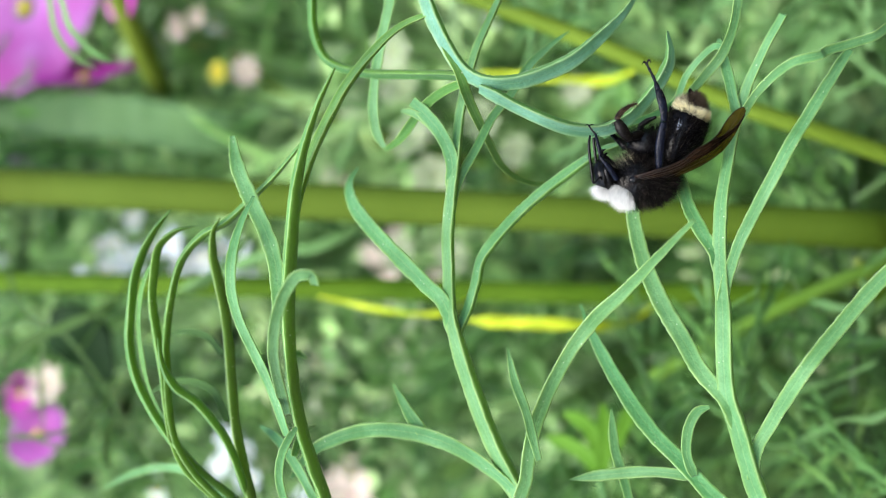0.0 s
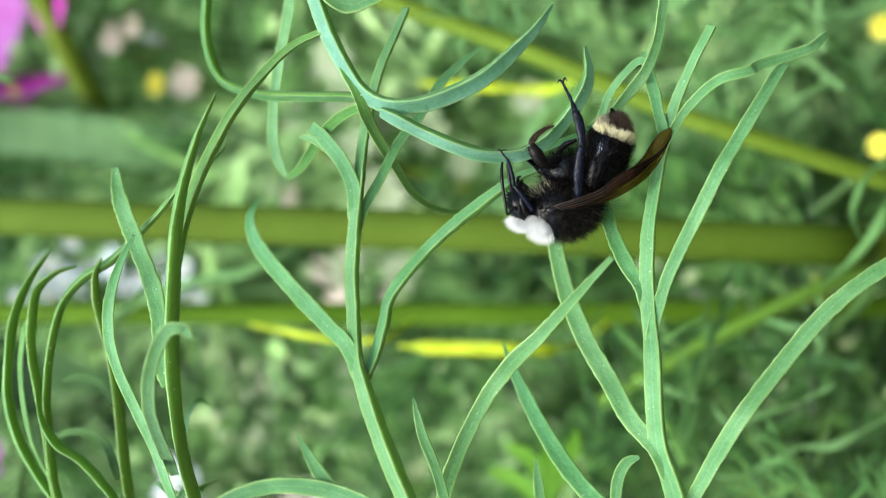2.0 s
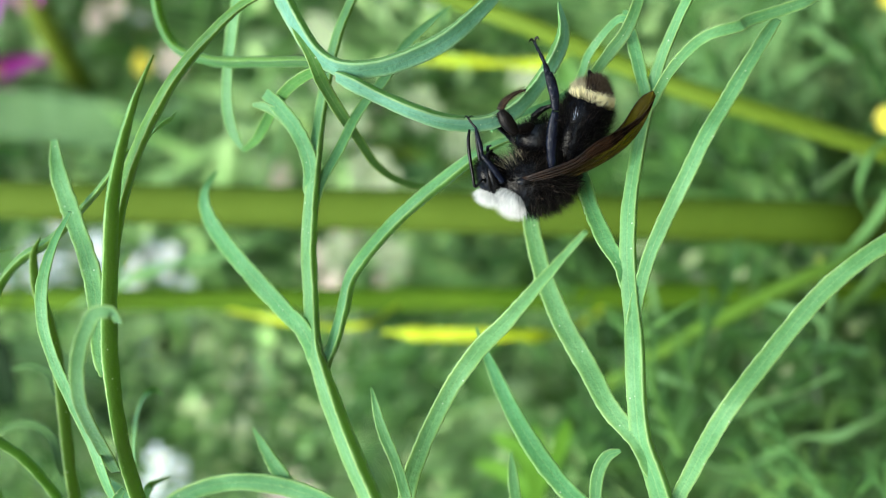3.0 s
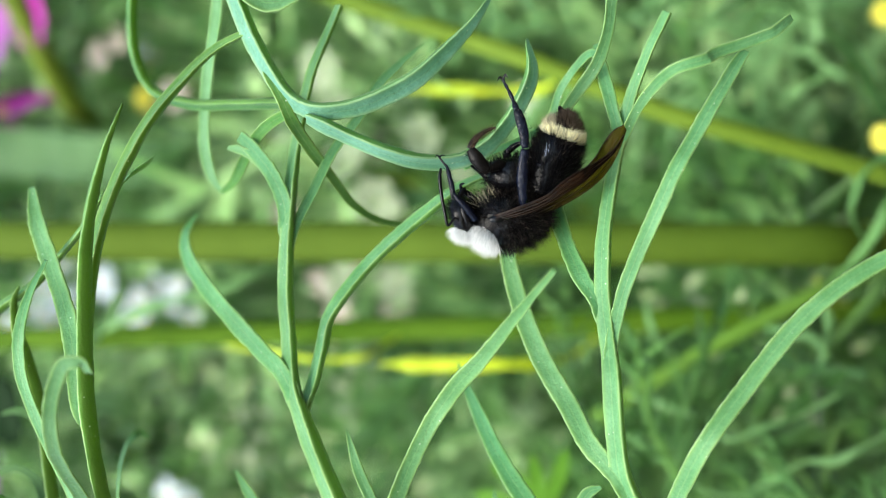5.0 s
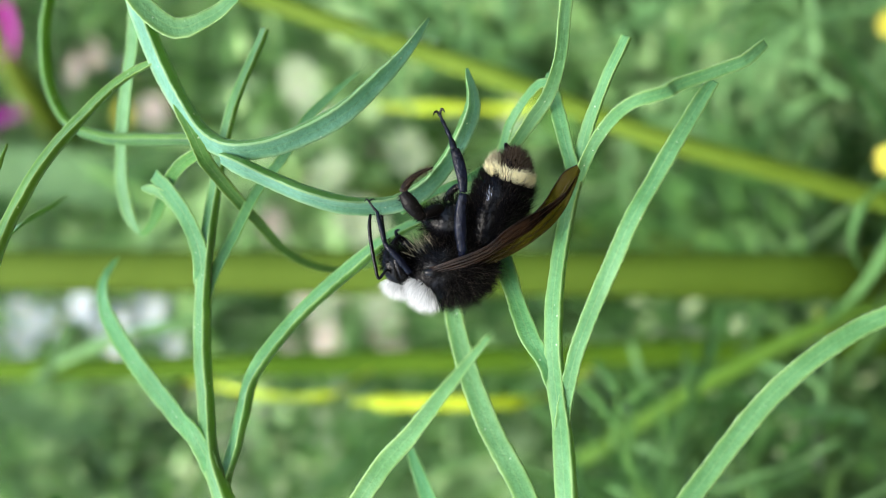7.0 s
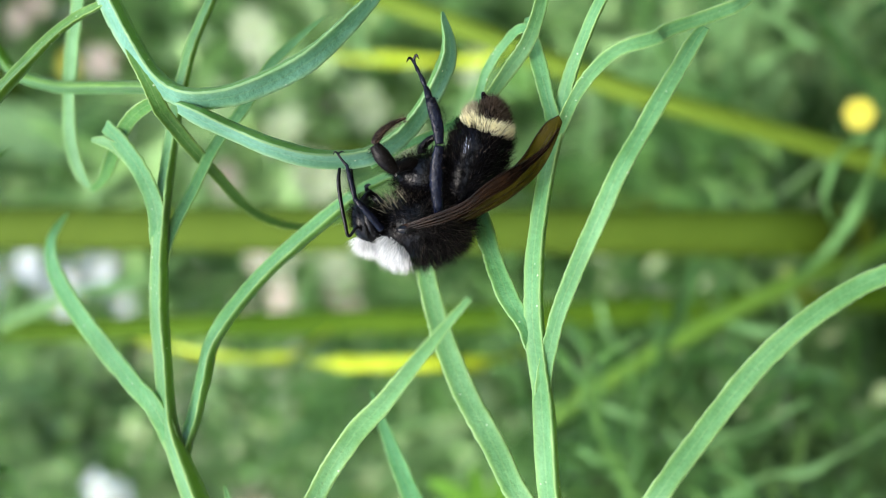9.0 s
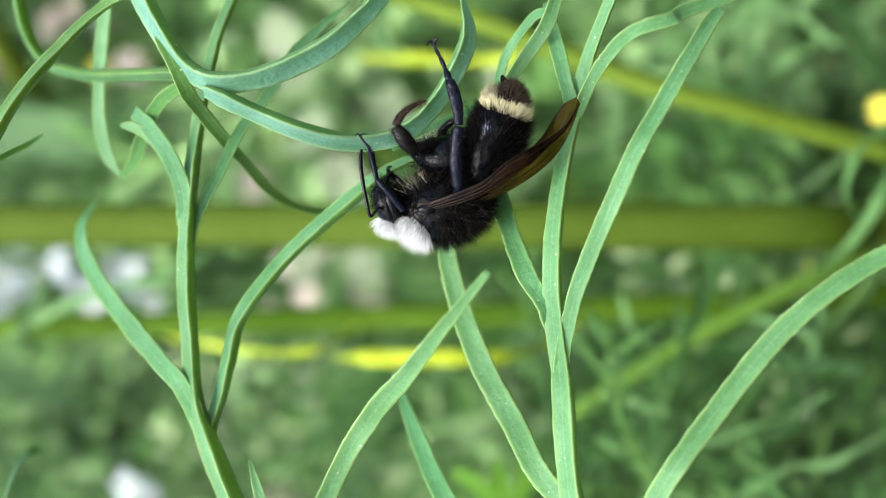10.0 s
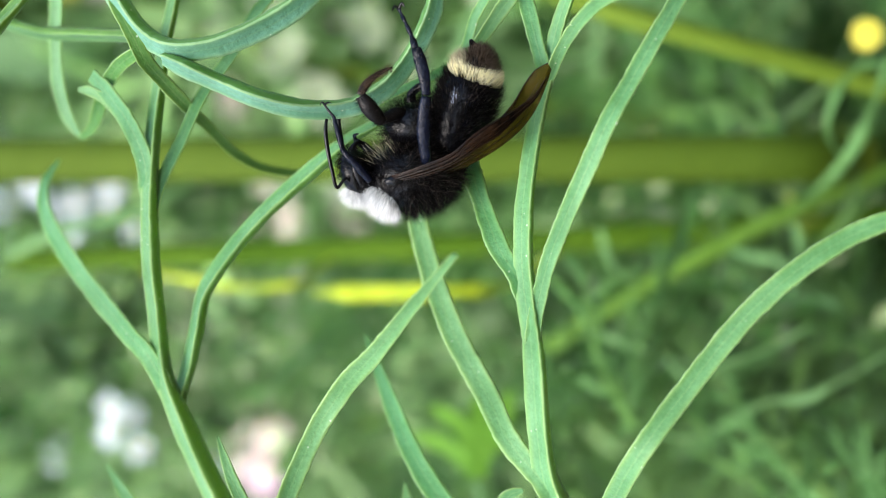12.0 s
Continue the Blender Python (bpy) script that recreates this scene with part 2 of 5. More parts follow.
def spline(pts, steps):
    """A smooth line through points (centripetal Catmull-Rom), evenly stepped per span."""
    p = [Vector(q) for q in pts]
    p = [p[0] * 2 - p[1]] + p + [p[-1] * 2 - p[-2]]
    line = []
    for i in range(1, len(p) - 2):
        a, b, c, d = p[i - 1], p[i], p[i + 1], p[i + 2]
        u1 = max((b - a).length, 1e-9) ** 0.5
        u2 = u1 + max((c - b).length, 1e-9) ** 0.5
        u3 = u2 + max((d - c).length, 1e-9) ** 0.5
        for k in range(steps):
            t = u1 + (u2 - u1) * k / steps
            p1 = a.lerp(b, t / u1)
            p2 = b.lerp(c, (t - u1) / (u2 - u1))
            p3 = c.lerp(d, (t - u2) / (u3 - u2))
            line.append(p1.lerp(p2, t / u2).lerp(p2.lerp(p3, (t - u1) / (u3 - u1)), (t - u1) / (u2 - u1)))
    line.append(p[-2])
    return line


PROFILE = ((-0.5, 0.0), (-0.455, 0.075), (-0.36, 0.035), (0.0, 0.01), (0.36, 0.035), (0.455, 0.075), (0.5, 0.0), (0.34, -0.13), (0.0, -0.24), (-0.34, -0.13))


def sweep(bm, line, widths, spins, profile=PROFILE, face=Vector((0, -1, 0)), close=True):
    """Carry a cross-section along a line; its flat side looks along face, turned by spin degrees."""
    uvl = bm.loops.layers.uv.verify()
    rings, n, run = [], len(profile), 0.0
    runs = []
    for i, c in enumerate(line):
        if i:
            run += (c - line[i - 1]).length
        runs.append(run)
        tangent = (line[min(i + 1, len(line) - 1)] - line[max(i - 1, 0)]).normalized()
        across = tangent.cross(face)
        across = across.normalized() if across.length > 1e-4 else Vector((1, 0, 0))
        up = across.cross(tangent).normalized()
        turn = Matrix.Rotation(radians(spins[i]), 3, tangent)
        across, up = turn @ across, turn @ up
        rings.append([bm.verts.new(c + across * (a * widths[i]) + up * (b * widths[i])) for a, b in profile])
    for i in range(len(rings) - 1):
        for k in range(n):
            q = (k + 1) % n
            f = bm.faces.new((rings[i][k], rings[i][q], rings[i + 1][q], rings[i + 1][k]))
            for loop, (u, v) in zip(f.loops, ((k, i), (k + 1, i), (k + 1, i + 1), (k, i + 1))):
                loop[uvl].uv = (u / n, runs[v] * 200)
    if close:
        bm.faces.new(rings[0][::-1])
        bm.faces.new(rings[-1])


def blade(parent, name, pts, width, spin=20, end=0.12, begin=1.0, mat=None, twist=0, label="", tip=0.3, face=(0, -1, 0), steps=16, keel=1.0, fold=0):
    """A narrow leaf, petiole or leaflet through points in millimetres about the bee, width in mm, tapering towards its end."""
    line = spline([(x * MM, y * MM, H + z * MM) for x, y, z in pts], steps)
    webbed = 0.0
    if begin < 0.5:  # flows out of its stalk, flush with it
        for i, q in enumerate(line):
            q.y += width * MM * 0.38 * max(0, 1 - i / len(line) / 0.14) ** 2
        begin, webbed = max(begin, 0.6), 0.22
    if fold:  # keeled leaf turned so that its flank shows beside the face
        spin, keel, width = 66 * fold, 3.0, width * (1 + 0.4 * abs(fold) ** 1.5)
    n = len(line) - 1
    seed = rng.random() * 50
    ws, sp = [], []
    for i in range(n + 1):
        s = i / n
        w = begin + (1 - begin) * (min(1, s / 0.3) ** 0.6 if begin < 1 else min(1, s / 0.42) ** 2)
        w *= 1 + webbed * math.exp(-((s - 0.07) / 0.07) ** 2)  # the blade runs down into its stalk
        if s > 1 - tip:
            k = (s - 1 + tip) / tip
            w *= 1 - (1 - end) * k ** 1.7
        w *= 1 + 0.10 * noise.noise((seed, s * 5, 0)) + 0.05 * noise.noise((seed, s * 19, 3)) + 0.02 * noise.noise((seed, s * 70, 5))
        ws.append(w * width * MM)
        sp.append(spin + twist * s + 14 * noise.noise((seed, s * 3, 7)))
    bm = bmesh.new()
    sweep(bm, line, ws, sp, face=Vector(face), profile=[(a, b * (keel if b < 0 else 1)) for a, b in PROFILE])
    bm.verts.ensure_lookup_table()
    rough = random.Random(round(seed * 1000))
    for i, c in enumerate(line):  # finely toothed margins
        for k in (0, 6):
            v = bm.verts[i * 10 + k]
            v.co += (v.co - c) * rough.gauss(0, 0.012 if fold else 0.024)
    for v in bm.verts:  # slightly crinkled flesh
        v.co += noise.noise_vector(v.co * 2600) * (width * MM * 0.026) + noise.noise_vector(v.co * 420) * (width * MM * 0.025)
    return part(name, bm, mat or LEAF, parent, label)


def rod(parent, name, pts, radius, mat, label="", sides=10, steps=5, ends=(1, 1), swell=()):
    """A round stem in world metres; swell: stations (0..1) of thicker nodes."""
    line = spline(pts, steps)
    n = len(line) - 1
    ws = []
    for i in range(n + 1):
        s = i / n
        w = ends[0] + (ends[1] - ends[0]) * s
        for q in swell:
            w *= 1 + 0.35 * math.exp(-((s - q) / 0.025) ** 2)
        ws.append(2 * radius * w)
    ring = [(0.5 * math.cos(2 * math.pi * k / sides), 0.5 * math.sin(2 * math.pi * k / sides)) for k in range(sides)]
    bm = bmesh.new()
    sweep(bm, line, ws, [0] * (n + 1), profile=ring)
    return part(name, bm, mat, parent, label)


# ---- ground ----
bm = bmesh.new()
side = 60
gx = [-400 * (1 - 2 * k / side) ** 3 for k in range(side + 1)]
grid = [[bm.verts.new((x, y, 0.012 * noise.noise((x * 4, y * 4, 0)) if abs(x) < 4 and abs(y) < 4 else 0)) for y in gx] for x in gx]
for i in range(side):
    for j in range(side):
        bm.faces.new((grid[i][j], grid[i + 1][j], grid[i + 1][j + 1], grid[i][j + 1]))
ground = part("ground", bm, SOIL, None, "dark crumbly soil of a garden bed")
tagged(ground, kind="structure", category="ground")

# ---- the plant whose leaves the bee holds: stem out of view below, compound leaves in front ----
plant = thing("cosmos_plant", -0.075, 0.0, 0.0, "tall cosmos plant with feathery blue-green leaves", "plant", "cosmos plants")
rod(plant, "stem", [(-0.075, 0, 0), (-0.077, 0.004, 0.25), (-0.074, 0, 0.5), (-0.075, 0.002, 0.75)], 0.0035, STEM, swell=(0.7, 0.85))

leaf_l = blade(plant, "leaf_stalk", [(-74, 0, -4), (-52, -1, 1), (-31.01, -1, 7.75), (-26.36, -1, 10.37), (-21.68, -1, 12.51), (-17.29, -1, 14.21), (-15.48, -1, 14.81), (-11.77, -1, 15.78), (-8.62, -0.5, 16.06), (-4.38, 0, 16.43), (-0.08, 0, 16.26), (4.51, 1, 16.08), (8.23, 3, 16.07), (11.65, 4, 15.65), (15.52, 5, 14.81), (18.56, 6, 13.67), (21.2, 7, 12.76)], 1.41, end=0.5, tip=0.75, fold=-0.6, begin=1.35)
blade(leaf_l, "leaflet", [(-14.42, -1.1, 15.28), (-12.5, -1, 15.67), (-10.87, -0.8, 16.59), (-9.77, 0.3, 18.26), (-8.17, 2, 20.57), (-6.26, 4, 23.3), (-4.32, 6.5, 26.04), (-2.66, 8.5, 27.96), (-1.25, 10, 29), (0.16, 11.5, 29.33), (1.67, 13, 28.68)], 1.82, -8, end=0.15, tip=0.45, begin=0.25)
blade(leaf_l, "leaflet", [(-15.88, 0.2, 15.28), (-14.01, 0, 14.79), (-12.16, -0.2, 14.03), (-9.11, 0, 13.28), (-6.7, 1, 12.94), (-4.71, 1, 11.77), (-1.14, 2, 8.86), (1.57, 3, 5.96), (3.73, 3, 3.3), (5.16, 4, 1.29), (6.16, 5, -1.17)], 1.09, fold=-0.72, end=0.4, begin=0.25)
blade(leaf_l, "leaflet", [(0.3, 0.4, 16.25), (3.69, 0.6, 16.37), (6.38, 1.6, 17.87), (8.24, 3, 19.81), (9.43, 4, 21.3)], 1.55, -8, end=0.75, begin=0.25)
blade(leaf_l, "leaflet", [(6.15, 1.8, 18.09), (7.59, 3, 19.84), (8.22, 3.6, 21.19), (8.38, 4, 22.45)], 0.84, 0, end=0.4, begin=0.25)
blade(leaf_l, "leaflet", [(-2.72, 0.4, 16.37), (1.32, 0.8, 15.56), (4.86, 2, 13.98), (8.2, 3.5, 12.56), (10.96, 5, 10.68), (13.77, 6.5, 9.21), (15.97, 8, 7.27), (17.82, 9, 5.18)], 1.04, -18, end=0.05, begin=0.25)

leaf_r = blade(plant, "leaf_stalk", [(-74, 0, -22), (-55, -2, -20), (-30.57, -3, -17.4), (-26.79, -3, -15.87), (-21.41, -3, -13.99), (-18.21, -3, -12.76), (-10.07, -2, -11.94), (-8.55, -1.5, -11.79), (-5.67, -1.5, -11.38), (-2.09, -1, -11.14), (1.03, 0, -11.2), (4.59, 1, -11.63), (7.35, 2.6, -12.05), (9.79, 3.5, -12.67), (12.24, 3.5, -13.23), (15.06, 3, -14.14), (17.84, 3, -15.32), (19.8, 3, -16.29)], 1.41, end=0.55, tip=0.8, fold=-0.6, begin=1.35)
blade(leaf_r, "leaflet", [(-6.4, -1.0, -11.38), (-4.3, -1.1, -10.8), (-2.42, -0.4, -9.5), (-0.1, 2, -8.22), (1.88, 3, -7.47), (3.81, 5, -6.58), (5.38, 7, -5.74)], 1.42, 10, end=0.5, begin=0.25)
blade(leaf_r, "leaflet", [(-11.04, -1.5, -11.81), (-7.69, -1.6, -12.03), (-3.01, -2.5, -12.98), (0.33, -3.5, -14.13), (3.5, -4, -15.43), (6.94, -4, -16.88), (9.91, -3, -18.56), (12.54, -2, -20.07), (15.21, -0.5, -21.7), (16.37, 0, -22.48)], 1.24, -12, end=0.65, begin=0.25)
blade(leaf_r, "leaflet", [(9.38, 3.2, -12.52), (11.85, 3.6, -11.83), (13.5, 4, -11.39), (15.59, 5, -10.8), (17.3, 6, -10.33)], 1.16, -10, end=0.4, begin=0.25)
blade(leaf_r, "leaflet", [(8.36, 3, -12.53), (11.03, 1.5, -13.59), (12.99, -1, -14.76), (14.74, -3, -16.61), (15.59, -3, -19.2), (15.97, -2.5, -19.75), (17.03, -1.5, -22.78), (17.73, -1, -24.51), (18.95, 0, -26)], 0.99, 22, end=0.7, tip=0.1, begin=0.25)
blade(leaf_r, "leaflet", [(-21.94, -3, -14.28), (-19.02, -3, -12.96), (-16.54, -1.5, -10.41), (-13.34, 1, -8.22), (-9.89, 3, -5.92), (-6.31, 5, -4.12), (-2.47, 6, -2.93), (0.86, 7, -2.38)], 1.76, 8, end=0.7, begin=0.25)
blade(leaf_r, "leaflet", [(-26.79, -3, -15.92), (-23.46, -3, -16.2), (-20.65, -4, -17.11), (-14.39, -8, -19.15), (-9.44, -7, -22.64), (-4.87, -6, -26.3), (-1.98, -5.5, -29.53), (0, -5, -32.67), (1.2, -5, -35.76), (1.53, -5, -38.82)], 1.45, -20, end=0.4, begin=0.7)

leaf_low = blade(plant, "leaf_stalk", [(-74, 0, -15), (-50, -1, -17), (-31.54, -1, -14.47), (-28.63, -1, -11.61), (-26.56, 0, -9.39), (-23.67, 1, -5.99), (-20.25, 2.5, -3.06), (-17.15, 6, -0.61), (-14.79, 8.5, 1.02), (-12.13, 10, 2.32)], 1.70, 10, end=0.1, tip=0.35)
blade(leaf_low, "leaflet", [(-27.58, -1, -10.48), (-25.1, -1, -9.49), (-22.14, -1.5, -9.52), (-20.4, -2, -10.21), (-19.83, -2, -11.29)], 1.10, 5, end=0.3, begin=0.25)
blade(leaf_low, "leaflet", [(-27.74, 0, -10.54), (-27.92, 1, -6.19), (-28.92, 2, -1.76), (-30.14, 3, 2.21)], 1.22, 12, begin=0.25)
blade(leaf_low, "leaflet", [(-31.33, 1, -4.12), (-29.39, 2, -3.47), (-26.27, 3, -2.31), (-22.31, 4, -1.67)], 1.13, 12, begin=0.25)

leaf_c = blade(plant, "leaf_stalk", [(-74, 0, -2), (-50, -5, 0), (-32.44, -6, 7.29), (-27.66, -6, 6.54), (-22.65, -7, 6.04), (-18.52, -6, 4.74), (-14.33, -5.5, 2.82), (-10.9, -6, 0.64), (-8.21, -7.5, -1.64), (-4.91, -9.5, -4.09), (-0.24, -11.5, -7.74)], 1.50, 14, end=0.3, tip=0.3)
blade(leaf_c, "leaflet", [(-25.03, -8.2, 5.28), (-22.76, -8.4, 5.97), (-20.09, -8.6, 6.77), (-17, -8.6, 8.07), (-13.78, -8.6, 8.95)], 0.94, 10, begin=0.6)

blade(leaf_l, "leaflet", [(-31.76, -1.1, 7.53), (-30.23, -0.8, 8.52), (-28.67, -0.5, 10.66), (-26.84, 0, 14.17), (-25.94, 1, 18.61), (-26.13, 2, 23.73), (-27.55, 3, 27.66), (-29.84, 4, 31.02), (-33.29, 5, 33.44)], 2.0, -24, end=0.3, begin=0.25)
blade(leaf_l, "leaflet", [(-25.98, 1, 17.98), (-23.77, 1.5, 19.87), (-20.84, 2, 21.79)], 1.53, 8, tip=0.8, begin=0.25)

leaf_s = blade(plant, "leaf_stalk", [(-74, 0, 22), (-50, -1, 25), (-32.5, -4.5, 27.74), (-28.52, -6, 28.83), (-24.05, -7.5, 29.82), (-19.85, -8.4, 30.49), (-15.83, -8.8, 30.94), (-12.45, -9, 31.21), (-9.12, -9, 31.25), (-4.7, -9.1, 31.06), (-0.32, -9.3, 30.73), (2.92, -9.1, 30.28), (6.42, -8.9, 29.4), (9.76, -8.6, 28.22), (12.28, -8.5, 27.03)], 1.15, fold=-1.0, end=0.12, tip=0.4, mat=LEAF_LUSH)
blade(leaf_s, "leaflet", [(-12.01, -8.4, 31.39), (-9.28, -8, 31.32), (-4.92, -7.3, 31.36), (-1.03, -7.3, 30.85), (2.85, -7.2, 29.81), (6.69, -6.6, 28.36), (10.85, -4.2, 26.74), (14.62, -0.9, 24.62), (17.12, 0.6, 22.27), (18.47, 0.4, 19.39)], 1.1, fold=-0.6, end=0.5, tip=0.6, begin=0.25, mat=LEAF_LUSH)
blade(leaf_s, "leaflet", [(5.43, -6.2, 28.75), (6.13, -3, 29.1), (6.85, 3, 29.9), (7.5, 8.9, 31.27)], 1.05, 4, end=0.1, begin=0.25, tip=0.8)
blade(leaf_s, "leaflet", [(-14.19, -8.7, 31.39), (-10.36, -8.4, 31.87), (-7.23, -7.2, 32.67), (-4.48, -5, 34.36), (-1.73, -2, 36.82), (2.08, 0.6, 39.35), (4.82, 2, 40.34)], 1.65, 8, end=0.42, begin=0.25, tip=0.22)
blade(leaf_s, "leaflet", [(-22.49, -8.2, 30.79), (-19.22, -11, 30.74), (-16.31, -14, 30.53), (-13.95, -16.2, 30.16), (-10.7, -18, 29.43), (-8.03, -19, 28.29), (-6.51, -20, 27.01), (-6.45, -20, 25.9), (-7.39, -19, 25.7)], 1.15, 18, end=0.75, begin=0.25, tip=0.12)
blade(leaf_s, "leaflet", [(-24.17, -10.2, 30.24), (-21.58, -10.2, 31.07), (-18.48, -9.5, 32.68), (-16.09, -9, 34.11), (-13.47, -8, 35.9), (-10.14, -8, 36.9), (-6.79, -8, 36.92), (-3.81, -7, 36.49), (-0.87, -5, 35.74)], 1.15, -8, end=0.3, begin=0.25)
blade(leaf_s, "leaflet", [(-35.78, -6, 30.36), (-31.63, -8.5, 30.58), (-28.26, -10, 30.87), (-25.64, -11, 30.38), (-24.05, -10.5, 29.76), (-23.14, -10, 29.24)], 0.85, 14, end=0.5, begin=0.25)
blade(leaf_s, "leaflet", [(-24.51, -2, 31.55), (-23.21, 2, 33.09), (-21.74, 6, 34.45), (-20.63, 9, 34.87), (-20.25, 11, 34.52), (-20.97, 11.5, 33.71)], 0.85, -15, end=0.15, begin=0.25)
blade(leaf_s, "leaflet", [(-33.83, -1, 29.12), (-30.65, 1, 31.88), (-28.3, 3, 34.69), (-27.58, 5, 37.23)], 1.1, 10, end=0.2, begin=0.25)
blade(leaf_s, "leaflet", [(-28.71, -2, 31.49), (-27.64, 0, 31.51), (-27.18, 2.5, 31.69), (-27.31, 6, 31.08)], 0.9, 25, end=0.2, begin=0.25, mat=LEAF_LUSH)
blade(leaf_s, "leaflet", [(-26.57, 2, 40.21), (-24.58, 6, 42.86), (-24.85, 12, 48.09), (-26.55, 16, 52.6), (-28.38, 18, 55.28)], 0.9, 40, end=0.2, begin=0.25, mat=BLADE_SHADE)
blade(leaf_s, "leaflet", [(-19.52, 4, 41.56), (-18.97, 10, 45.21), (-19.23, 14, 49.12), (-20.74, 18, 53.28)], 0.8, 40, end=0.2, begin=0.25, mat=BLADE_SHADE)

leaf_b = blade(plant, "leaf_stalk", [(-74, 0, 34), (-50, 2, 36), (-35.1, 0, 36.83), (-31.26, 0.5, 38.03), (-27.41, 1, 39.12), (-22.91, 1.5, 39.95), (-18.71, 2, 40.53), (-14.72, 2, 41.07), (-11, 1.5, 41.79), (-7.55, 0.5, 42.13), (-5.08, 0, 41.72), (-3.8, -0.5, 40.75)], 0.98, fold=-1.0, end=0.15, mat=LEAF_LUSH)
blade(leaf_b, "leaflet", [(-34.69, -0.3, 37.05), (-30.87, -0.8, 38.23), (-28.04, -1.2, 39.35), (-25.7, -1.6, 40.96), (-23.7, -2, 42.74), (-22.24, -2.5, 44.71), (-19.78, -3, 45.92), (-16.81, -3, 46.41)], 0.85, fold=-0.9, end=0.2, begin=0.25, mat=LEAF_DARK)
blade(leaf_b, "leaflet", [(-39.1, 0, 35.53), (-34.97, -1, 39.62), (-31.79, -1, 43.08), (-28.21, -1, 45.29), (-24.55, -1, 46.05), (-20.75, -1.5, 46.16), (-17.11, -1.5, 46.28), (-12.96, -1, 46.05), (-8.55, 0, 45.22), (-5.8, 0.5, 43.13), (-4.06, 0.5, 40.37), (-1.38, 0.5, 37.58), (1.45, -0.5, 34.64), (4.39, -2, 31.93)], 0.75, fold=-0.9, end=0.4, begin=0.25, mat=LEAF_LUSH)
blade(leaf_b, "leaflet", [(-38.92, 1, 36.48), (-34.62, 0, 41.24), (-31.89, 0, 44.28), (-28.55, 0, 46), (-24.85, 0, 46.7), (-21.16, 0, 47.2), (-17.51, 0, 47.89), (-13.87, 0, 48.52), (-10.22, 0, 48.45), (-7.31, 1, 48.17), (-5.64, 2, 46.51), (-5.23, 3, 44.69)], 0.85, fold=-1.0, end=0.15, begin=0.25, mat=LEAF_LUSH)
blade(leaf_b, "leaflet", [(-39.82, 2, 34.87), (-34.76, 0, 39.03), (-31.61, 0, 43.15), (-28.27, 0, 46.44), (-24.99, 0, 48.72), (-21.98, 0, 50.24), (-18.32, 0, 51.05), (-14.62, 0, 50.97), (-11.12, 1, 51.01), (-8.16, 2, 50.42), (-5.76, 3, 49.31), (-3.64, 4, 47.81)], 0.9, fold=-0.95, end=0.15, begin=0.25, mat=LEAF_LUSH)
blade(leaf_b, "leaflet", [(-26.71, 1, 47.04), (-23.02, 2, 49.3), (-19.54, 3, 50.56), (-15.99, 4, 51.3), (-12.36, 5, 51.26), (-9.29, 6, 50.36)], 0.8, -30, end=0.2, begin=0.25, mat=LEAF_LUSH)
blade(leaf_b, "leaflet", [(-37.27, 8, 41.74), (-38.27, 16, 46.96), (-39.03, 22, 52.85), (-39.98, 24, 57.05), (-41.3, 24, 60.51), (-43.3, 24, 63.61)], 1.1, 10, end=0.3, begin=0.25)

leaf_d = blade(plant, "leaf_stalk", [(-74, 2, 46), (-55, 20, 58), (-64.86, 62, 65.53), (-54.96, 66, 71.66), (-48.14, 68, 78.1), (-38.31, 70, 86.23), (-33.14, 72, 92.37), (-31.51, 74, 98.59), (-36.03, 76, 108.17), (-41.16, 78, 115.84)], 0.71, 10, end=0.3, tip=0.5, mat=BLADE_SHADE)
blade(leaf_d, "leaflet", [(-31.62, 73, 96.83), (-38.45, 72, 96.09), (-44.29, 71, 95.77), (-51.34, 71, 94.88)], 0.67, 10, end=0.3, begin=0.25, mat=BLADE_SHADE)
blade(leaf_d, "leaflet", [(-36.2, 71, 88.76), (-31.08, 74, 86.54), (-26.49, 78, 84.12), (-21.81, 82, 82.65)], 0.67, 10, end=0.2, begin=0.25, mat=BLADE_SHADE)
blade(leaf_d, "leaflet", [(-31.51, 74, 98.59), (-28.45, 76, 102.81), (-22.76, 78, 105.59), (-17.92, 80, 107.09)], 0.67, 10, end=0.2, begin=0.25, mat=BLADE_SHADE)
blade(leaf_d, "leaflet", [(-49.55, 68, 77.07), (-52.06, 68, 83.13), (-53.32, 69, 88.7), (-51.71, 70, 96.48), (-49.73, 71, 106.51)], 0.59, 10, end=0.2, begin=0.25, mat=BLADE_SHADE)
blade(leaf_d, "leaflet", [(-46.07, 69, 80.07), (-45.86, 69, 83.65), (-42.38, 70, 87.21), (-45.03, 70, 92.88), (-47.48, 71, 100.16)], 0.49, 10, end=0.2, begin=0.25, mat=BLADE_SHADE)

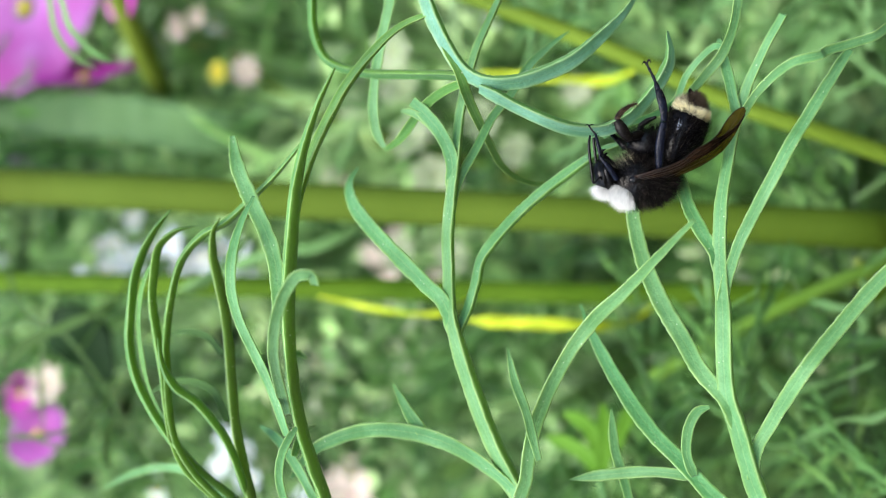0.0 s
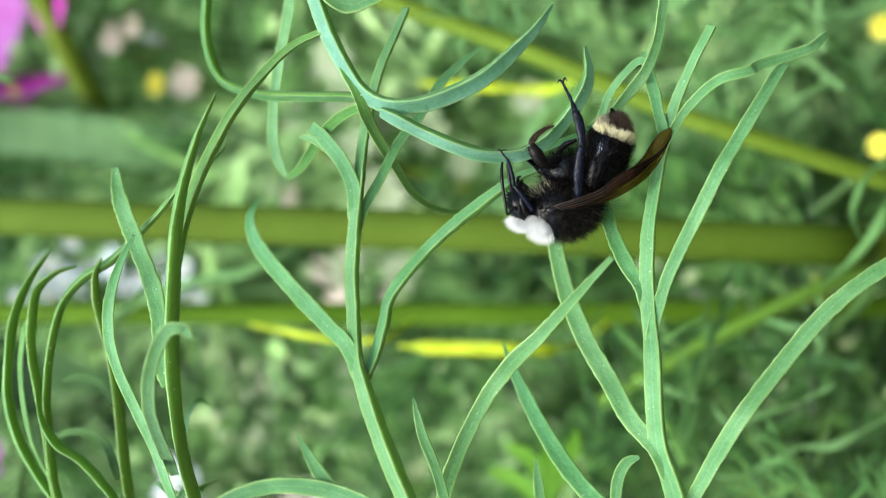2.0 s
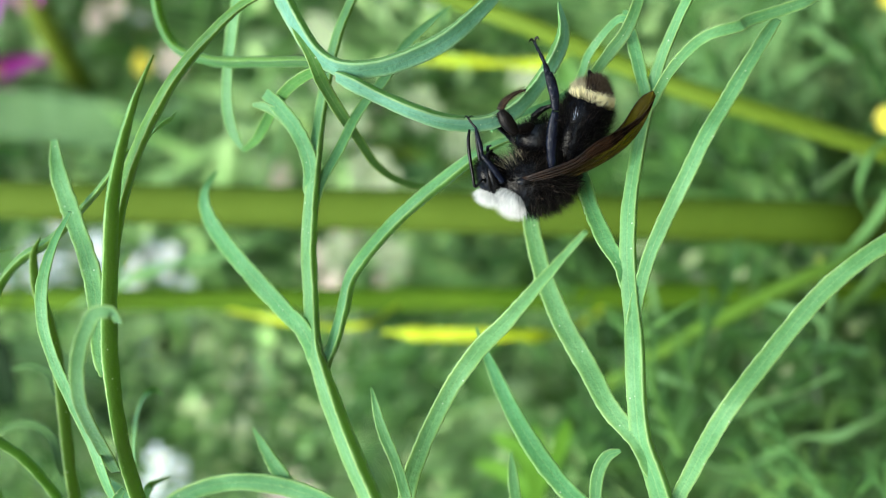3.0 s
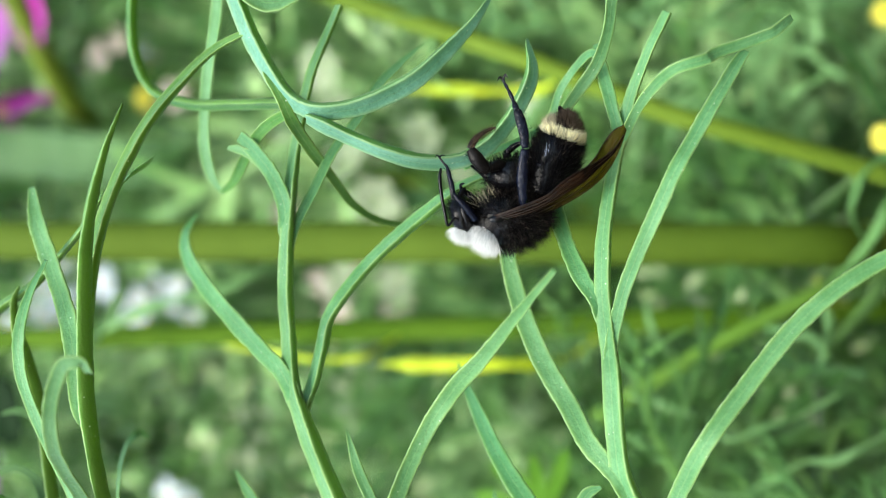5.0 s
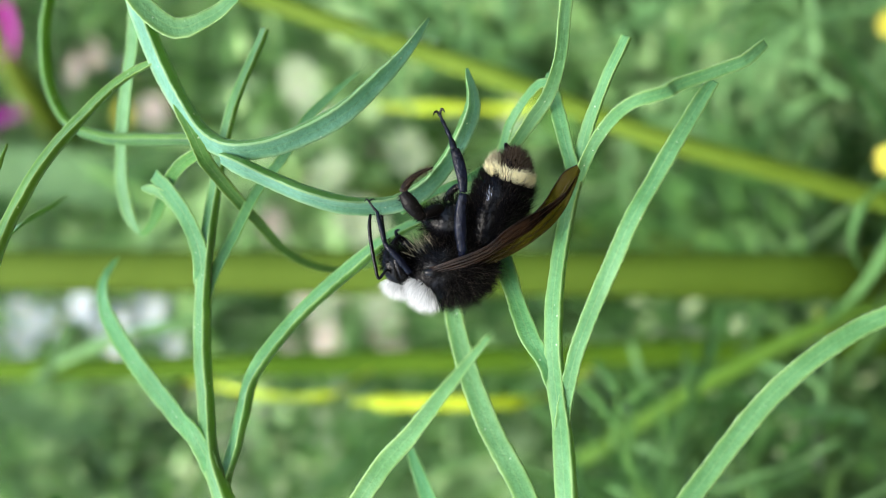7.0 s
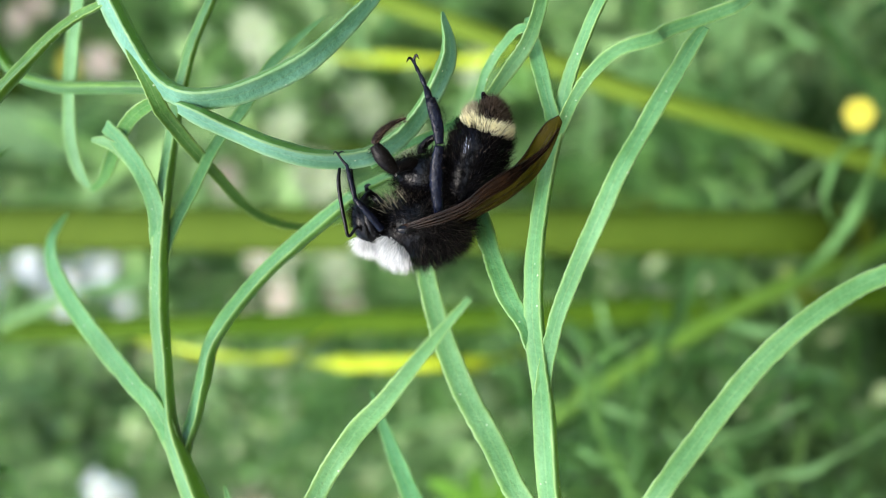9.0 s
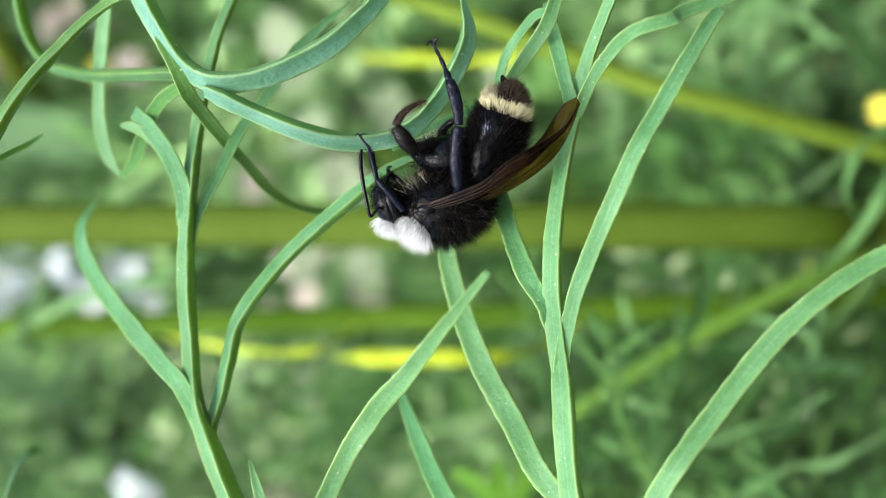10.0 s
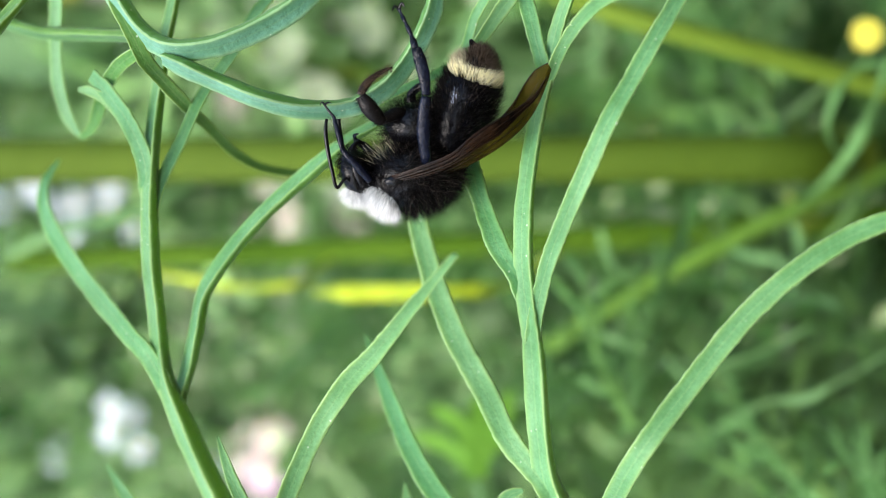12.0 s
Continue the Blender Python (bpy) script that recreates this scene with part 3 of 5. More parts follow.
# ---- a second plant above, whose arching leaf the bee's feet reach ----
upper = thing("cosmos_plant", 0.085, 0.012, 0.0, "tall cosmos plant with arching curled leaves", "plant", "cosmos plants")
rod(upper, "stem", [(0.085, 0.012, 0), (0.088, 0.012, 0.3), (0.084, 0.012, 0.55), (0.086, 0.014, 0.82)], 0.0035, STEM, swell=(0.6, 0.8))
arch = blade(upper, "leaf_stalk", [(85, 12, 45), (60, 3, 38), (25.51, 0, 21.67), (22.11, 0, 20.67), (18.69, 0, 19.43), (15.24, -0.5, 17.53), (12.68, -1.2, 15.55), (11.54, -2, 13.08), (11.66, -2, 10.02), (12.64, -1.5, 7.12), (14.28, -1, 4.21), (16.97, 0, 1.4), (19.35, 1, -0.57), (21.32, 2, -1.69)], 1.40, end=0.15, tip=0.25, fold=0.68, mat=LEAF_SKY)
blade(arch, "leaflet", [(10.95, -2.4, 13.58), (10.22, -2.4, 11.93), (9.32, -2, 10), (8.1, -2, 7.13), (7.32, -1, 4.49), (7.18, 0, 2.21), (7.4, 0.5, 0.63), (8.48, 1, -1.38), (10.3, 1, -3.05), (12.71, 0, -4.63), (14.88, 0, -5.32), (17.51, 0, -4.78)], 1.24, end=0.15, tip=0.15, fold=0.68, begin=0.3, mat=LEAF_SKY)
blade(arch, "leaflet", [(15.6, -0.2, 17.75), (14.3, -0.7, 16.9), (12.6, -1.3, 15.85), (10.86, -1, 15.13), (9.15, 1, 14.59), (7.28, 3, 13.77), (5.72, 5, 13.1), (3.01, 8, 11.76), (1.52, 10, 9.97), (0.89, 12, 7.59), (1.51, 13, 4.64)], 1.07, -20, end=0.4, tip=0.7, mat=LEAF_LUSH, begin=0.3)
blade(arch, "leaflet", [(24.37, 9.5, 24.69), (19.82, 9.5, 25.24), (15.74, 9.5, 26.01), (11.61, 9.5, 26.5), (8.22, 9.5, 26.54), (5.61, 9.5, 25.96), (3.9, 9.2, 24.8)], 1.3, 16, end=0.25, tip=0.2)
blade(arch, "leaflet", [(11.64, -1, 14.72), (11.37, 0, 15.89), (10.43, 1.5, 17.95), (8.71, 4, 20.18), (6.8, 6, 21.78), (5.02, 8, 23.37), (3.94, 9.3, 24.95)], 1.05, -25, end=0.5, begin=0.25, mat=LEAF_LUSH)
blade(arch, "leaflet", [(11.7, -1.0, 14.4), (12.1, 2.4, 17.15), (12.12, 7, 23.08), (12.28, 10, 28.47), (13.76, 12, 32.95), (17.05, 12, 34.51), (21.49, 12, 34.73), (25.86, 12, 33.89)], 0.9, fold=-0.9, end=0.9, begin=0.8, mat=LEAF_DARK)
blade(arch, "leaflet", [(24.54, -1, 21.04), (22.21, -1, 19.42), (20.7, -1, 17.06), (21.48, -1, 14.38), (23.68, -1, 11.35)], 1.68, -20, end=0.3)
curl = blade(upper, "leaf_stalk", [(85, 12, 62), (65, 20, 60), (33.21, 40, 81.14), (26.67, 44, 82.04), (22.03, 46, 82.46), (18.03, 47, 82.21), (15.24, 48, 80.98), (13.45, 49, 79.03), (12.4, 50, 76.98)], 1.04, 10, end=0.2, mat=STEM)
blade(curl, "leaflet", [(25.18, 45, 82.34), (22.01, 45, 80.24), (18.4, 45, 78.99), (15.69, 46, 76.99), (13.79, 47, 74.36), (13.48, 48, 73.03)], 1.03, 10, end=0.2, begin=0.25, mat=STEM)
sprig = blade(upper, "leaf_stalk", [(85, 12, -8), (60, 8, -8), (24.99, 3, -11.96), (21.7, 3, -11.76), (18.38, 3, -11.44), (15.46, 3.5, -10.49), (13.56, 4, -9.16), (11.4, 4.5, -7.6), (9.86, 5, -6.44)], 1.08, -14, end=0.5)
blade(sprig, "leaflet", [(16.14, 3.6, -10.86), (16.46, 4, -10.02), (15.53, 5, -8.84), (13.49, 6, -7.36), (10.83, 6, -6.37), (9.28, 5, -4.45), (8.23, 4, -1.99), (6.59, 3, 0.88)], 0.76, 18, end=0.5)

# ---- the bee ----
BEE_AT = (3.1, -1.6, -2.62)
bee = thing("bumblebee", BEE_AT[0] * MM, BEE_AT[1] * MM, H + BEE_AT[2] * MM, "black furry bumblebee with white collar and cream tail band", "insect")


def shell_material(name, colour, sheen, rough, spec=0.5, relief=0.00006):
    m, nt, bsdf, out = material(name)
    co = nt.nodes.new("ShaderNodeTexCoord")
    n = node(nt, "ShaderNodeTexNoise", Scale=900.0, Detail=4.0)
    nt.links.new(co.outputs["Object"], n.inputs["Vector"])
    nt.links.new(ramp(nt, n.outputs[0], ((0.3, colour), (0.7, sheen))), bsdf.inputs["Base Color"])
    bsdf.inputs["Roughness"].default_value = rough
    bsdf.inputs["Specular IOR Level"].default_value = spec
    fine = node(nt, "ShaderNodeTexNoise", Scale=3600.0, Detail=5.0)
    nt.links.new(co.outputs["Object"], fine.inputs["Vector"])
    b = node(nt, "ShaderNodeBump", Strength=0.7, Distance=relief)
    nt.links.new(fine.outputs[0], b.inputs["Height"])
    nt.links.new(b.outputs[0], bsdf.inputs["Normal"])
    return m


def hair_material(name, a, b, rough=0.55):
    m, nt, bsdf, out = material(name)
    g = nt.nodes.new("ShaderNodeNewGeometry")
    nt.links.new(ramp(nt, g.outputs["Random Per Island"], ((0.0, a), (1.0, b))), bsdf.inputs["Base Color"])
    bsdf.inputs["Roughness"].default_value = rough
    bsdf.inputs["Specular IOR Level"].default_value = 0.03
    return m


CHITIN = shell_material("black_chitin", (0.0012, 0.0012, 0.0016), (0.003, 0.003, 0.004), 0.22, 0.18)
GLOSS = shell_material("glossy_tail_plates", (0.0014, 0.0014, 0.003), (0.003, 0.004, 0.007), 0.26, 0.16)
LEG_BLUE = shell_material("blue_black_leg", (0.0010, 0.0015, 0.0035), (0.0035, 0.0055, 0.015), 0.20, 0.14, relief=0.00014)
LEG_BROWN = shell_material("brown_black_leg", (0.002, 0.0016, 0.0016), (0.006, 0.0045, 0.004), 0.45, 0.14)
EYE = shell_material("compound_eye", (0.003, 0.003, 0.004), (0.006, 0.006, 0.008), 0.25, 0.25)
HAIR_BLACK = hair_material("black_hair", (0.0006, 0.0006, 0.0007), (0.0036, 0.0032, 0.0032))
HAIR_BROWN = hair_material("brown_hair", (0.014, 0.010, 0.007), (0.11, 0.080, 0.056))
FOOT_BROWN = shell_material("rust_brown_foot", (0.004, 0.003, 0.002), (0.018, 0.011, 0.007), 0.4, 0.2)
HAIR_RUST = hair_material("rust_brown_hair", (0.008, 0.005, 0.003), (0.15, 0.095, 0.06), 0.4)
# pale blue-grey hairs that paint a reflection on the black abdomen
HAIR_SHEEN = hair_material("glint_hair", (0.22, 0.27, 0.38), (0.60, 0.66, 0.78), 0.3)
HAIR_TIPS = hair_material("brown_hair_tips", (0.012, 0.010, 0.009), (0.085, 0.068, 0.056), 0.4)
HAIR_WHITE = hair_material("white_hair", (0.36, 0.38, 0.38), (0.88, 0.88, 0.86))
HAIR_CREAM = hair_material("cream_hair", (0.78, 0.71, 0.38), (0.95, 0.92, 0.66))
HAIR_OLIVE = hair_material("straw_hair", (0.10, 0.09, 0.055), (0.52, 0.48, 0.33))


def mm(p):
    return Vector((p[0] * MM, p[1] * MM, H + p[2] * MM))


def ball(centre, axes, radii, rings=20, sides=28, shape=None):
    """An ellipsoid about centre (world metres) with its long axis along axes[0]; shape(s) scales its girth along the axis."""
    bm = bmesh.new()
    rows = []
    for i in range(1, rings):
        a = math.pi * i / rings
        g = math.sin(a) * (shape(i / rings) if shape else 1)
        rows.append([bm.verts.new(centre + axes[0] * (-math.cos(a) * radii[0]) + axes[1] * (g * radii[1] * math.cos(2 * math.pi * k / sides))
                                  + axes[2] * (g * radii[2] * math.sin(2 * math.pi * k / sides))) for k in range(sides)])
    p0, p1 = bm.verts.new(centre - axes[0] * radii[0]), bm.verts.new(centre + axes[0] * radii[0])
    for k in range(sides):
        q = (k + 1) % sides
        bm.faces.new((p0, rows[0][q], rows[0][k]))
        bm.faces.new((p1, rows[-1][k], rows[-1][q]))
        for i in range(rings - 2):
            bm.faces.new((rows[i][k], rows[i][q], rows[i + 1][q], rows[i + 1][k]))
    return bm


def frame_of(a, b):
    """Axes with the first one from a to b and the second as near the view's plane as can be."""
    x = (b - a).normalized()
    z = Vector((0, -1, 0))
    z = (z - x * z.dot(x)).normalized()
    return x, z.cross(x).normalized(), z


def fur(parent, centre, axes, radii, count, length, mat, keep, comb, width=0.034, name="fur", label="", jitter=0.35):
    """Many fine tapered hairs rooted on an ellipsoid where keep(direction) holds, leaning along comb."""
    verts, faces, made, tries = [], [], 0, 0
    root = parent.location + (parent.parent.location if parent.parent else Vector())
    while made < count and tries < count * 40:
        tries += 1
        d = Vector((rng.gauss(0, 1), rng.gauss(0, 1), rng.gauss(0, 1))).normalized()
        if rng.random() > keep(d):
            continue
        made += 1
        p = centre + axes[0] * (d.x * radii[0]) + axes[1] * (d.y * radii[1]) + axes[2] * (d.z * radii[2])
        nrm = (axes[0] * (d.x / radii[0]) + axes[1] * (d.y / radii[1]) + axes[2] * (d.z / radii[2])).normalized()
        go = (nrm + comb + Vector((rng.gauss(0, jitter), rng.gauss(0, jitter), rng.gauss(0, jitter)))).normalized()
        ln = length * rng.uniform(0.6, 1.15) * MM
        bend = (go + comb * 0.5).normalized()
        mid, tip = p + go * ln * 0.5, p + go * ln * 0.5 + bend * ln * 0.5
        s = go.cross(Vector((rng.gauss(0, 1), rng.gauss(0, 1), rng.gauss(0, 1)))).normalized() * width * MM * 0.5
        u = go.cross(s)
        base = len(verts)
        for c, k in ((p - nrm * 0.0001, 1.0), (mid, 0.8)):
            for a in (0, 2.094, 4.189):
                verts.append(c + (s * math.cos(a) + u * math.sin(a)) * k - root)
        verts.append(tip - root)
        for a in range(3):
            b = (a + 1) % 3
            faces.append((base + a, base + b, base + 3 + b, base + 3 + a))
            faces.append((base + 3 + a, base + 3 + b, base + 6))
    me = bpy.data.meshes.new(name)
    me.from_pydata([tuple(v) for v in verts], [], faces)
    me.materials.append(mat)
    ob = new(name, me)
    ob.parent = parent
    return tagged(ob, label, kind="stuff")


def limb(parent, name, pts, radii, mat, flat=0.75, label=""):
    """A leg segment through points in mm, with a radius (mm) at each."""
    line = spline([mm(p) for p in pts], 6)
    n = len(line) - 1
    ws = []
    for i in range(n + 1):
        s = i / n * (len(radii) - 1)
        k = min(int(s), len(radii) - 2)
        ws.append(2 * MM * (radii[k] + (radii[k + 1] - radii[k]) * (s - k)))
    ring = [(0.5 * math.cos(2 * math.pi * k / 12), 0.5 * flat * math.sin(2 * math.pi * k / 12)) for k in range(12)]
    bm = bmesh.new()
    sweep(bm, line, ws, [0] * (n + 1), profile=ring)
    return part(name, bm, mat, parent, label)


def bristles(parent, pts, radius, count, length, mat, width=0.02):
    """Short stiff hairs along a leg segment."""
    line = spline([mm(p) for p in pts], 8)
    verts, faces = [], []
    root = parent.location + (parent.parent.location if parent.parent else Vector())
    root += parent.parent.parent.location if parent.parent and parent.parent.parent else Vector()
    for _ in range(count):
        i = rng.randrange(len(line) - 1)
        p = line[i].lerp(line[i + 1], rng.random())
        along = (line[i + 1] - line[i]).normalized()
        out = along.cross(Vector((rng.gauss(0, 1), rng.gauss(0, 1), rng.gauss(0, 1)))).normalized()
        go = (out + along * rng.uniform(0.1, 0.8)).normalized()
        s = go.cross(along).normalized() * width * MM * 0.5
        u = go.cross(s)
        k = len(verts)
        base = p + out * radius * MM * 0.8
        verts += [tuple(base + s - root), tuple(base - s * 0.5 + u - root), tuple(base - s * 0.5 - u - root), tuple(base + go * length * MM * rng.uniform(0.6, 1.2) - root)]
        faces += [(k, k + 1, k + 3), (k + 1, k + 2, k + 3), (k + 2, k, k + 3)]
    me = bpy.data.meshes.new("bristles")
    me.from_pydata(verts, [], faces)
    me.materials.append(mat)
    ob = new("bristles", me)
    ob.parent = parent
    return tagged(ob, "short dark bristles", kind="stuff")


# thorax
T = mm((2.58, 1, -3.24))
t_axes = frame_of(mm((2.85, 1, -6.73)), mm((2.05, 1, -0.05)))
t_r = (3.3 * MM, 2.55 * MM, 2.6 * MM)
thorax = part("thorax", ball(T, t_axes, t_r), CHITIN, bee)
# abdomen: broad, with overlapping rings, blunt at the tail
a0, a1 = mm((3.04, 1.5, -5.40)), mm((11.3, 1.8, -8.35))
ab_axes = frame_of(a0, a1)
ab_c = (a0 + a1) * 0.5
ab_r = ((a1 - a0).length * 0.5, 1.9 * MM, 2.45 * MM)
abdomen = part("abdomen", ball(ab_c, ab_axes, ab_r, rings=48, sides=32,
                               shape=lambda s: 1.02 + 0.035 * ((s * 6.5) % 1.0) - 0.34 * max(0, s - 0.74)), GLOSS, bee)
# head, hanging forward from the collar
h0, h1 = mm((1.35, 0.6, 0.23)), mm((4.29, 0.2, 1.04))
hd_axes = frame_of(h0, h1)
hd_c = (h0 + h1) * 0.5
hd_r = ((h1 - h0).length * 0.56, 1.15 * MM, 1.75 * MM)
head = part("head", ball(hd_c, hd_axes, hd_r), CHITIN, bee)
eye_c = mm((2.88, -0.9, 0.28))
part("eye", ball(eye_c, hd_axes, (1.0 * MM, 0.42 * MM, 0.45 * MM)), EYE, head, "glossy black compound eye")
part("eye", ball(mm((2.59, 1.8, 1.1)), hd_axes, (1.0 * MM, 0.42 * MM, 0.45 * MM)), EYE, head, "glossy black compound eye")
limb(head, "mouthpart", [(4, 0.2, 1.05), (4.69, 0.4, 0.78), (5.07, 0.8, 0.47)], (0.30, 0.2, 0.1), CHITIN)

# underside of the thorax, from which the legs spring
u0, u1 = mm((6.55, 1, -5.42)), mm((5.83, 0.6, -1.74))
un_axes, un_c = frame_of(u0, u1), (u0 + u1) * 0.5
un_r = (2.2 * MM, 1.55 * MM, 1.7 * MM)
part("underside", ball(un_c, un_axes, un_r), CHITIN, thorax)
fur(thorax, un_c, un_axes, un_r, 1300, 0.95, HAIR_BLACK, lambda d: 1.0, Vector((0.3, 0, 0.1)), label="black fur of the underside")

# antennae
for dy, dx in ((0, 0), (2.4, 8)):
    ant = limb(head, "antenna", [(2.18, -0.9, 0.71), (2.67, -1.6, 1.06), (2.09, -1.9, 1.59), (3.11, -2, 1.84), (4.8, -1.9, 2.16), (5.99, -1.7, 2.3), (6.82, -1.5, 2.25)],
               (0.10, 0.11, 0.12, 0.13, 0.15, 0.15, 0.10), CHITIN, 1.0, "elbowed black antenna")
    ant.location += Vector((0.0001 * dx, dy * MM, -0.0004 * dy / 2.4))

# legs: hind, middle and front on the near side; the far ones show between them
hind = limb(bee, "leg", [(3.82, -2.2, -4.77), (5.7, -2.7, -4.65), (7.25, -2.9, -4.73), (8.48, -2.9, -4.89)], (0.34, 0.47, 0.46, 0.33), LEG_BLUE, 0.6, "long blue-black hind leg")
limb(hind, "tibia", [(8.56, -2.9, -4.89), (9.73, -2.7, -4.76), (10.8, -2.4, -4.46), (11.6, -2.2, -4.17)], (0.29, 0.41, 0.44, 0.33), LEG_BLUE, 0.45)
limb(hind, "foot", [(11.6, -2.2, -4.13), (12.32, -1.9, -3.86), (13.09, -1.6, -3.48), (13.64, -1.3, -3.16), (14.15, -1, -2.89)], (0.24, 0.26, 0.13, 0.18, 0.10, 0.16, 0.09, 0.15), LEG_BLUE)
limb(hind, "claw", [(14.11, -1, -2.89), (14.34, -1.1, -2.63), (14.03, -1.2, -2.44)], (0.10, 0.09, 0.03), CHITIN)
limb(hind, "claw", [(14.15, -1, -2.89), (14.53, -1.1, -3.1), (14.25, -1.2, -3.31)], (0.10, 0.09, 0.03), CHITIN)
mid_leg = limb(bee, "leg", [(6.2, 0.8, -4.2), (6.55, 0.5, -3.44), (7.06, -0.5, -2.54), (6.75, -1.2, -1.68)], (0.40, 0.46, 0.50, 0.34), LEG_BROWN, 0.8, "bent brown-black middle leg gripping the leaf")
limb(mid_leg, "tibia", [(6.57, -1.4, -1.67), (7.39, -1.9, -1.01), (8.45, -2, -0.29)], (0.36, 0.55, 0.60, 0.36), LEG_BROWN, 0.7)
limb(mid_leg, "foot", [(8.50, -2, -0.25), (9.25, -1.6, -0.67), (9.89, -1, -1.45), (10.22, -0.5, -2.25)], (0.26, 0.29, 0.22, 0.15, 0.08), FOOT_BROWN, 0.6, "rust-brown hairy foot")
front = limb(bee, "leg", [(2.56, -1.6, -0.7), (3.41, -2, -0.08), (4.23, -2.2, 0.6), (4.74, -2.1, 1.1)], (0.28, 0.29, 0.24, 0.18), LEG_BLUE, 0.8, "folded black front leg")
limb(front, "tibia", [(4.66, -2.1, 1.06), (5.53, -2, 1.27), (6.4, -1.8, 1.54), (7.03, -1.6, 1.73)], (0.15, 0.20, 0.17, 0.11), LEG_BLUE)
limb(front, "foot", [(6.95, -1.6, 1.69), (7.34, -1.4, 2.09), (7.81, -1.2, 2.46)], (0.12, 0.09, 0.08), CHITIN)
limb(front, "claw", [(7.77, -1.2, 2.41), (7.93, -1.2, 2.62), (7.69, -1.2, 2.75)], (0.07, 0.05, 0.02), CHITIN)
limb(front, "claw", [(7.77, -1.2, 2.41), (7.93, -1.2, 2.12), (7.85, -1.2, 1.92)], (0.07, 0.05, 0.02), CHITIN)
far_hind = limb(bee, "leg", [(5.7, 2.5, -3.66), (6.9, 3.5, -3.12), (7.95, 3.5, -2.78)], (0.5, 0.5, 0.3), CHITIN)
limb(far_hind, "tibia", [(7.91, 3.5, -2.78), (8.51, 3, -3.45), (8.94, 2.6, -4.34)], (0.3, 0.3, 0.15), CHITIN)
far_mid = limb(bee, "leg", [(5.49, 2.5, -2.18), (6.07, 3.2, -1.1), (6.5, 3, -0.54)], (0.45, 0.45, 0.3), CHITIN)
limb(far_mid, "tibia", [(6.46, 3, -0.54), (6.96, 2.4, 0.04), (7.32, 2, 0.39)], (0.28, 0.25, 0.12), CHITIN)
far_front = limb(bee, "leg", [(3.84, 2, -0.24), (4.44, 2.4, 0.5), (4.81, 2, 0.94)], (0.35, 0.32, 0.2), CHITIN)
limb(far_front, "foot", [(4.76, 2, 0.94), (5.26, 1.6, 0.95), (5.45, 1.2, 0.62)], (0.18, 0.14, 0.06), CHITIN)


bristles(hind, [(4.23, -2, -4.77), (6.86, -2.8, -5.12), (8.43, -2.8, -5.37)], 0.5, 260, 0.35, HAIR_BLACK)
bristles(hind, [(8.5, -2.8, -5.33), (9.78, -2.6, -5.04), (11.76, -2.1, -4.2)], 0.45, 220, 0.3, HAIR_BLACK)
bristles(hind, [(11.65, -2.1, -4.12), (13.17, -1.5, -3.57), (14.45, -0.8, -2.77)], 0.15, 90, 0.22, HAIR_TIPS)
bristles(mid_leg, [(6.55, 0.5, -3.44), (7.06, -0.5, -2.54), (6.75, -1.2, -1.68)], 0.42, 420, 0.6, HAIR_BLACK)
bristles(mid_leg, [(6.57, -1.4, -1.67), (7.39, -1.9, -1.01), (8.45, -2, -0.29)], 0.42, 380, 0.5, HAIR_BLACK)
bristles(mid_leg, [(6.57, -1.4, -1.67), (7.39, -1.9, -1.01), (8.45, -2, -0.29)], 0.42, 130, 0.45, HAIR_TIPS, 0.016)
bristles(hind, [(3.82, -2.2, -4.77), (7.25, -2.9, -4.73), (8.48, -2.9, -4.89), (9.73, -2.7, -4.76), (11.6, -2.2, -4.17)], 0.5, 150, 0.34, HAIR_TIPS, 0.014)
bristles(mid_leg, [(8.50, -2, -0.25), (9.25, -1.6, -0.67), (9.89, -1, -1.45), (10.22, -0.5, -2.25)], 0.22, 520, 0.34, HAIR_RUST)
bristles(front, [(2.77, -1.7, -0.51), (4.23, -2.2, 0.6), (5.53, -2, 1.27), (7.03, -1.6, 1.73)], 0.22, 300, 0.36, HAIR_BLACK)


# wings, folded along the back
def wing_material(name, dark, light, clear_share):
    m, nt, bsdf, out = material(name)
    co = nt.nodes.new("ShaderNodeTexCoord")
    along = nt.nodes.new("ShaderNodeMapping")  # streaks run from the joint to the tip
    along.inputs["Rotation"].default_value = (0.0, radians(-53), 0.0)
    along.inputs["Scale"].default_value = (300.0, 900.0, 2400.0)
    nt.links.new(co.outputs["Object"], along.inputs[0])
    n = node(nt, "ShaderNodeTexNoise", Scale=1.0, Detail=4.0)
    nt.links.new(along.outputs[0], n.inputs["Vector"])
    nt.links.new(ramp(nt, n.outputs[0], ((0.35, dark), (0.68, light))), bsdf.inputs["Base Color"])
    bsdf.inputs["Roughness"].default_value = 0.3
    bsdf.inputs["Specular IOR Level"].default_value = 0.05
    clear = nt.nodes.new("ShaderNodeBsdfTransparent")
    clear.inputs[0].default_value = (0.62, 0.46, 0.14, 1)
    mix = node(nt, "ShaderNodeMixShader", Fac=clear_share)
    nt.links.new(bsdf.outputs[0], mix.inputs[1])
    nt.links.new(clear.outputs[0], mix.inputs[2])
    nt.links.new(mix.outputs[0], out.inputs[0])
    return m


WING = wing_material("smoky_wing", (0.0010, 0.0006, 0.0004), (0.017, 0.0088, 0.0045), 0.12)
WING_CLEAR = wing_material("amber_wing", (0.026, 0.021, 0.004), (0.07, 0.058, 0.012), 0.62)
VEIN = shell_material("wing_vein", (0.002, 0.001, 0.0008), (0.020, 0.009, 0.004), 0.3, 0.16)


